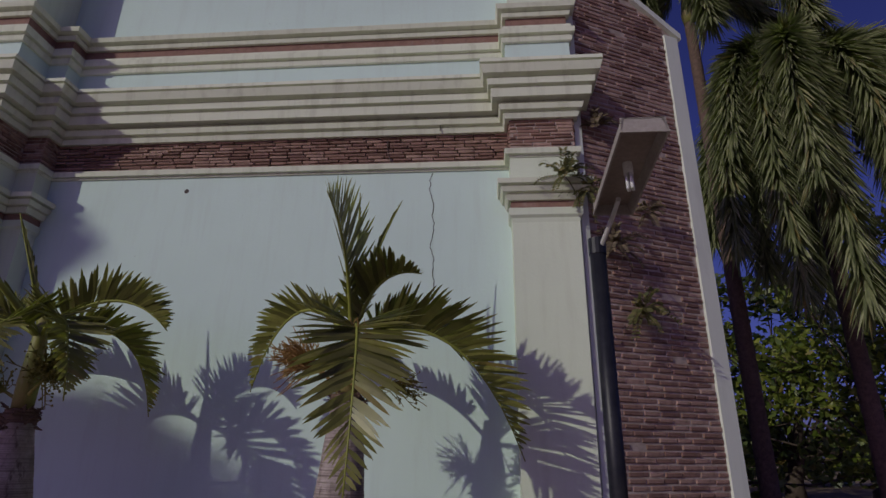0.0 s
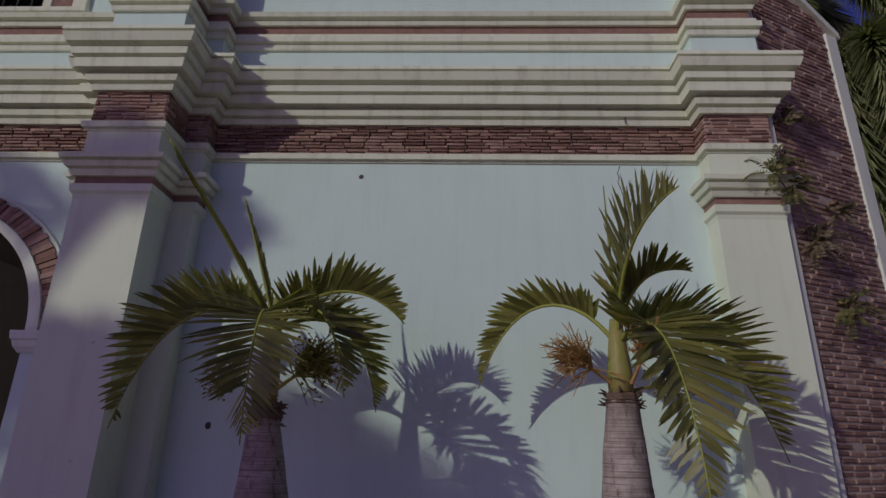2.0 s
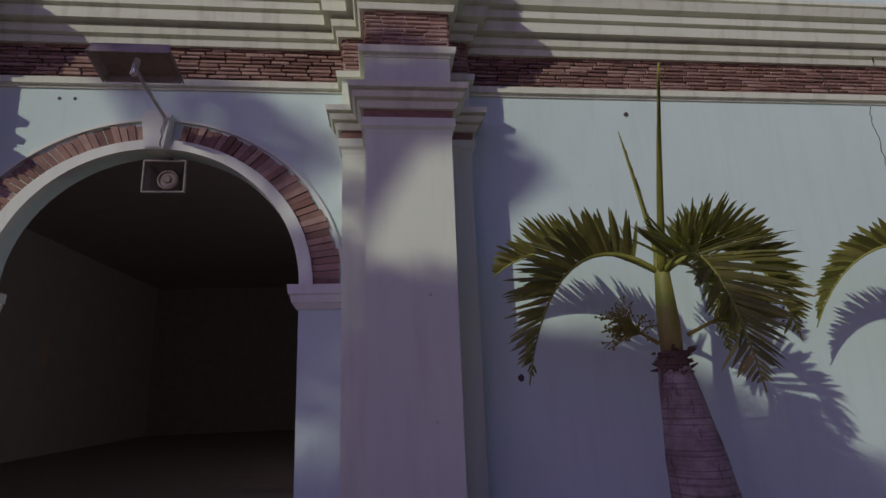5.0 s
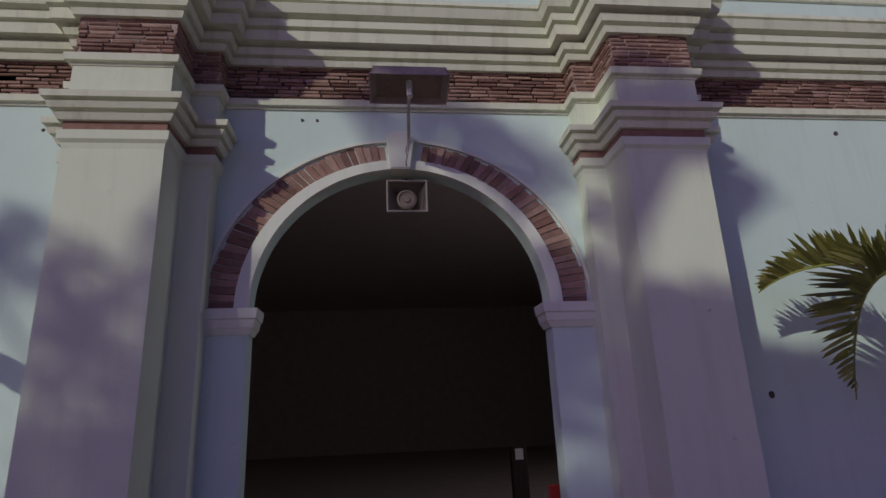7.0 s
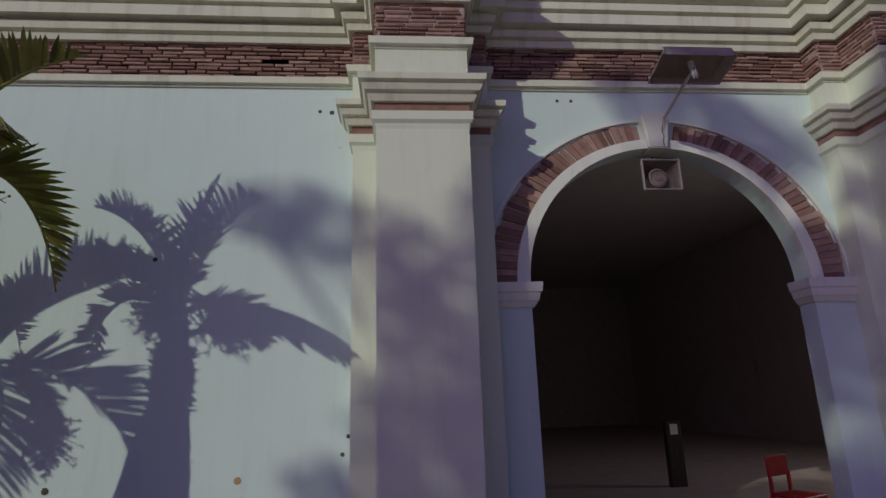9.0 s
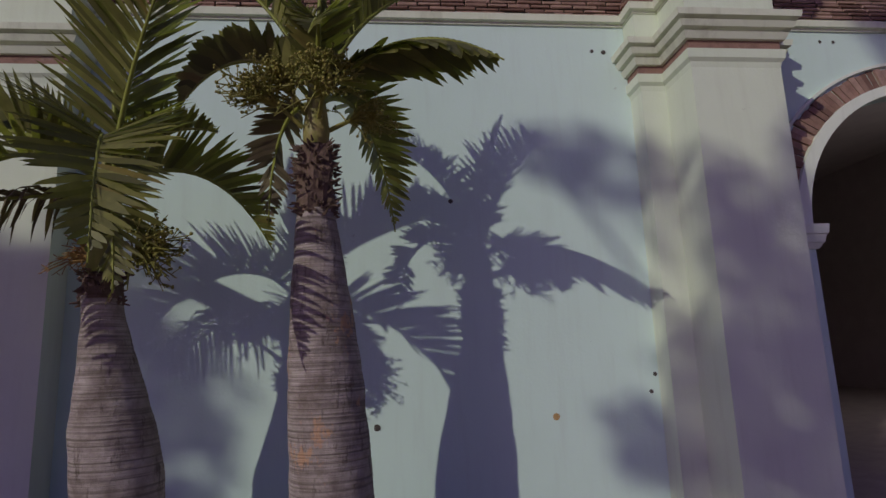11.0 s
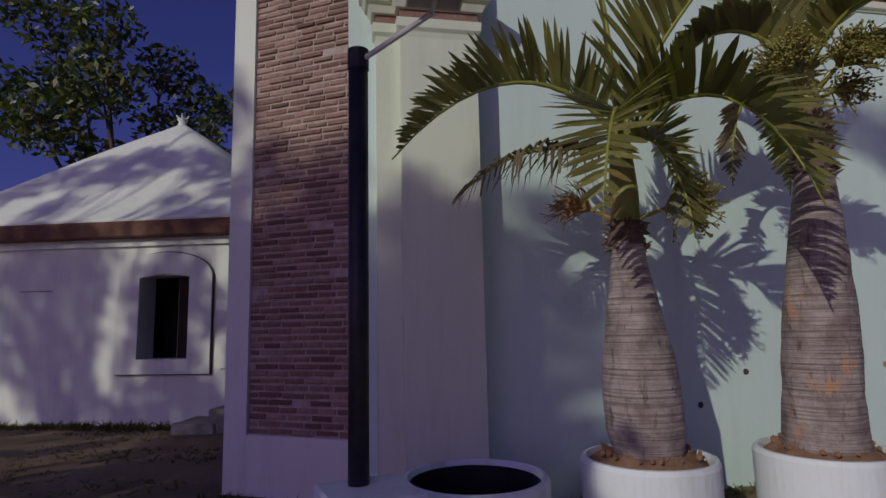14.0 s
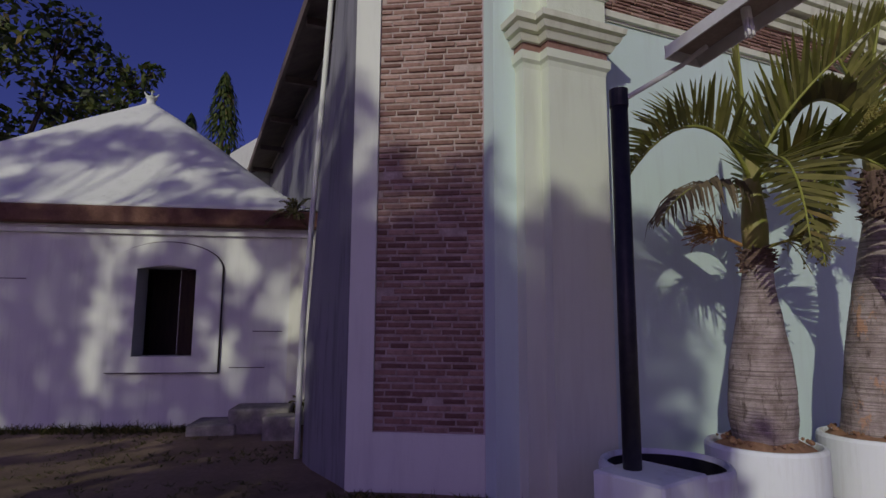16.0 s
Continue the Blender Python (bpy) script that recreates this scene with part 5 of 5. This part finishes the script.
plume_palm(9.3, 12.2, 9.3, [((-0.8, -0.8, 1.0), (-2.2, -1.2, 0.9), (-2.3, -1.3, -2.4)), ((-0.2, -1.0, 1.0), (-0.9, -2.0, 0.6), (-0.9, -2.1, -6.0)), ((0.3, -1.0, 1.0), (0.2, -2.2, 0.4), (0.3, -2.3, -5.2)),
                            ((0.8, -0.8, 1.2), (1.6, -1.6, 0.6), (1.8, -1.8, -4.5)), ((-0.6, -0.2, 0.8), (-1.6, -0.4, 0.4), (-1.7, -0.5, -4.8)), ((1.2, -0.4, 1.5), (2.6, -0.8, 1.0), (3.2, -1.0, -2.6)),
                            ((-0.8, 0.6, 1.0), (-1.9, 0.9, 0.2), (-2.1, 1.0, -3.6)), ((0.9, 0.5, 1.6), (2.2, 0.9, 1.6), (3.6, 1.2, -0.6)), ((0.2, 0.6, 1.0), (0.5, 1.4, -0.5), (0.6, 1.5, -5.0)),
                            ((0.8, -0.2, 1.0), (1.5, -0.4, -0.5), (1.6, -0.5, -5.2)), ((-0.4, -0.8, 0.6), (-0.5, -1.3, -0.4), (-0.3, -1.3, -5.6)), ((-0.9, -0.9, 0.9), (-1.9, -1.6, 0.6), (-1.7, -1.7, -5.6)), ((-1.2, -0.6, 1.0), (-2.4, -1.0, 0.6), (-2.5, -1.1, -4.4)), ((-0.6, -1.2, 1.1), (-1.4, -2.2, 0.9), (-1.4, -2.4, -3.6))], "tall foxtail palm with hanging plumed fronds", 8)
plume_palm(7.25, 12.6, 12.6, [((-0.8, -0.3, 0.8), (-1.6, -0.5, 0.2), (-1.5, -0.5, -2.6)), ((-0.4, -0.9, 1.0), (-0.5, -1.8, 0.4), (-0.4, -2.0, -2.4)), ((0.6, -0.8, 1.2), (1.4, -1.6, 0.4), (1.8, -2.0, -2.5)),
                               ((1.0, 0.4, 1.2), (2.4, 0.6, 0.6), (3.0, 0.8, -2.0)), ((-0.6, 0.8, 1.2), (-1.4, 1.6, 0.4), (-1.8, 1.8, -2.2))], "tall foxtail palm with hanging plumed fronds", 9)
clumps = [((9.5 + 1.9 * i + rr.uniform(-0.8, 0.8), 20 + rr.uniform(-2, 2), 1.5 + 1.9 * j + rr.uniform(-0.6, 0.6)), rr.uniform(1.0, 1.6)) for i in range(7) for j in range(3 + (i > 1) + (i > 2))]
leafy_tree((14.5, 21, 0), clumps, "yellow-green leafy tree beyond the palms", TREE_LEAF_Y, 0.34, 170, 0.35, 51, 0.3)
clumps = [((7.0 + 2.6 * i + rr.uniform(-0.8, 0.8), 28 + rr.uniform(-2, 2), 2.0 + 2.3 * j + rr.uniform(-0.6, 0.6)), rr.uniform(1.3, 2.0)) for i in range(8) for j in range(4)]
leafy_tree((15.5, 29, 0), clumps, "dark leafy tree at the far end of the yard", TREE_LEAF, 0.5, 110, 0.4, 52, 0.3)
bm = bmesh.new()
tube(bm, [(5.8, 14.0, 8.2), (8.5, 13.0, 8.25), (12.0, 12.0, 8.6)], 0.03, 6)
tagged(link("power_cable", bm, BLACK_PAINT), "black cable strung through the palm crowns", "cable")
bm = bmesh.new()
for x0, x1, y, h in ((-60, -34, 42, 5.5), (-34, -15, 48, 5.0), (5, 40, 44, 5.5), (40, 75, 40, 6)):
    q = random.Random(int(x0))
    for _ in range(int((x1 - x0) * 26)):
        leaf_cloud(bm, (q.uniform(x0, x1), y + q.uniform(-3, 3), q.uniform(0.2, h) * q.uniform(0.6, 1)), 0.9, 5, 0.8, q)
tagged(link("far_trees", bm, TREE_LEAF, fix=False), "distant belt of trees round the churchyard", "trees", kind="stuff")

# ---- small growth ----
def tuft(bm, c, n, L, q, spread=0.5, w=0.006):
    for _ in range(n):
        v = Vector((q.gauss(0, spread), q.gauss(0, spread), 1)).normalized()
        b = Vector(c) + Vector((q.uniform(-1, 1), q.uniform(-1, 1), 0)) * L * 0.25
        l = L * q.uniform(0.5, 1.1)
        s = v.orthogonal().normalized() * w
        m = b + v * l * 0.55
        e = b + v * l + Vector((v.x, v.y, -0.35)) * l * 0.3
        bm.faces.new([bm.verts.new(p) for p in (b - s, b + s, m + s * 0.8, e, m - s * 0.8)])


q = random.Random(77)
bm = bmesh.new()
for _ in range(2600):
    x, y = q.uniform(-24, -16.6), q.uniform(4.4, 11.0)
    if noise.noise((x * 0.55, y * 1.2, 7.0)) < -0.12:
        continue
    tuft(bm, (x, y, -0.03), 5, q.uniform(0.03, 0.09), q, 0.8, 0.004)
for _ in range(500):
    x = q.uniform(-23.5, -17.3)
    tuft(bm, (x, 11.18 - 0.283 * (x + 19.634) - q.uniform(0, 0.35), -0.03), 6, q.uniform(0.06, 0.2), q, 0.6, 0.006)
for _ in range(500):
    x = q.uniform(-15.1, -9.9)
    tuft(bm, (x, YW - q.uniform(0.02, 0.5), -0.03), 5, q.uniform(0.03, 0.13), q, 0.7, 0.005)
for _ in range(260):
    f = q.random()
    tuft(bm, (-15.9 - 1.7 * f, 5.85 + 0.85 * f - q.uniform(0.02, 0.3), -0.03), 5, q.uniform(0.04, 0.16), q, 0.7, 0.006)
tagged(link("grass", bm, GRASS, fix=False), "short dry grass on the churchyard soil", "grass", kind="stuff")


def wall_fern(c, L, n, label, seed, mat=None):
    q = random.Random(seed)
    bm = bmesh.new()
    for _ in range(n):
        v = Vector((q.gauss(0, 0.7), -abs(q.gauss(0.5, 0.4)), q.gauss(0.25, 0.55))).normalized()
        l = L * q.uniform(0.4, 1.0)
        p = [Vector((0, 0, 0)), v * l * 0.4, v * l * 0.8, v * l + Vector((0, 0, -0.4 * l))]
        tube(bm, [bez(p, i / 4) for i in range(5)], 0.003, 3)
        for i in range(9):
            t = 0.2 + 0.8 * i / 9
            cc = bez(p, t)
            for s in (-1, 1):
                d = (v.cross(Vector((0, 0, 1))) * s + v * 0.4).normalized()
                w = 0.012
                bm.faces.new([bm.verts.new(k) for k in (cc, cc + d * 0.03 + Vector((0, 0, w)), cc + d * 0.06, cc + d * 0.03 - Vector((0, 0, w)))])
    o = link("wall_fern", bm, mat or LEAF_DRY, fix=False)
    o.matrix_world = Matrix.Translation(c)
    tagged(o, label, "weed", group="weeds rooted in the church brickwork")


wall_fern((2.55, 5.45, 4.45), 0.42, 22, "dry fern rooted on the pilaster capital", 1, GRASS)
wall_fern((2.80, 5.60, 4.35), 0.35, 16, "dry fern rooted on the pilaster capital", 2, GRASS)
wall_fern((3.10, 5.80, 3.75), 0.42, 26, "reddish withered fern on the brick buttress", 3)
wall_fern((3.35, 5.92, 3.05), 0.40, 20, "dry fern on the brick buttress", 4, GRASS)
wall_fern((3.00, 5.75, 5.25), 0.30, 16, "dry fern on the brick buttress", 5)
wall_fern(hm @ Vector((2.35, -0.15, 3.30)), 0.5, 26, "green fern rooted at the eaves of the house", 7, GRASS)
wall_fern(hm @ Vector((2.55, -0.05, 0.30)), 0.35, 16, "dry fern by the concrete steps", 8, GRASS)
wall_fern((3.55, 6.02, 4.25), 0.28, 12, "dry fern on the brick buttress", 6)

# ---- inside the doorway ----
chair = tagged(empty("plastic_chair", pose(-4.95, 7.5, -0.012, 0, 0, 25)), "red plastic chair inside the church door", "chair")
part("seat", boxed(-0.22, 0.22, -0.22, 0.2, 0.40, 0.44, bevel=0.012), RED, chair)
part("backrest", boxed(-0.21, 0.21, 0.19, 0.22, 0.62, 0.86, bevel=0.012), RED, chair)
for sx in (-1, 1):
    part("back_post", boxed(*sorted((sx * 0.17, sx * 0.21)), 0.18, 0.21, 0.40, 0.66), RED, chair)
    for y in (-0.2, 0.17):
        part("leg", boxed(*sorted((sx * 0.18, sx * 0.22)), y, y + 0.04, 0.0, 0.41), RED, chair)
plate = link("notice_card", boxed(-4.88, -4.74, 10.80, 10.805, 0.90, 1.08), PALE)
tagged(plate, "small white notice card on a dark stand", "sign")
stand = link("card_stand", boxed(-4.95, -4.67, 10.81, 10.95, -0.012, 1.12, bevel=0.01), WOOD_AND_SHADE)
tagged(stand, "dark wooden stand inside the church", "stand")

# ---- marks on the plaster ----
DARK_MARK = rough_mat("dark_mark", (0.07, 0.06, 0.055), (0.11, 0.09, 0.08), 30)
RUST_MARK = rough_mat("rust_stain", (0.42, 0.26, 0.10), (0.52, 0.36, 0.18), 20)
for x, y, z, r, m in ((-1.99, YW, 4.59, 0.03, DARK_MARK), (-3.39, YW, 1.75, 0.035, DARK_MARK), (-11.04, YW, 1.02, 0.032, RUST_MARK), (-10.30, YW, 4.50, 0.025, DARK_MARK), (-10.42, YW, 4.51, 0.02, DARK_MARK), (-11.9, YW, 2.98, 0.022, DARK_MARK), (-12.6, YW, 1.0, 0.03, DARK_MARK), (-13.1, YW, 0.72, 0.03, DARK_MARK), (-7.95, YW, 4.66, 0.018, DARK_MARK), (-7.8, YW, 4.66, 0.018, DARK_MARK), (-10.1, YW, 1.35, 0.02, DARK_MARK), (-10.15, YW, 1.2, 0.02, DARK_MARK)):
    bm = bmesh.new()
    prism(bm, [(x + r * (1 + 0.4 * noise.noise((k, x, z))) * math.cos(k * 0.785), z + r * (1 + 0.4 * noise.noise((k, z, x))) * math.sin(k * 0.785)) for k in range(8)], y - 0.004, y + 0.01)
    part("chip", bm, m, facade)
q = random.Random(9)
for x, z0, z1, y in ((1.12, 2.9, 4.75, YW), (1.15, 5.28, 5.45, YW - 0.09), (0.55, 4.9, 5.2, YW - 0.03), (-6.90, 4.1, 4.42, YW - 0.112)):
    bm = bmesh.new()
    n = int((z1 - z0) / 0.05)
    xs = [x]
    for _ in range(n):
        xs.append(xs[-1] + q.uniform(-0.022, 0.022))
    left = [(xs[i] - q.uniform(0.001, 0.005), z0 + (z1 - z0) * i / n) for i in range(n + 1)]
    right = [(p + 0.006 + q.uniform(0, 0.005), z) for p, z in left]
    prism(bm, left + right[::-1], y - 0.003, y + 0.01)
    part("crack", bm, DARK_MARK, facade)
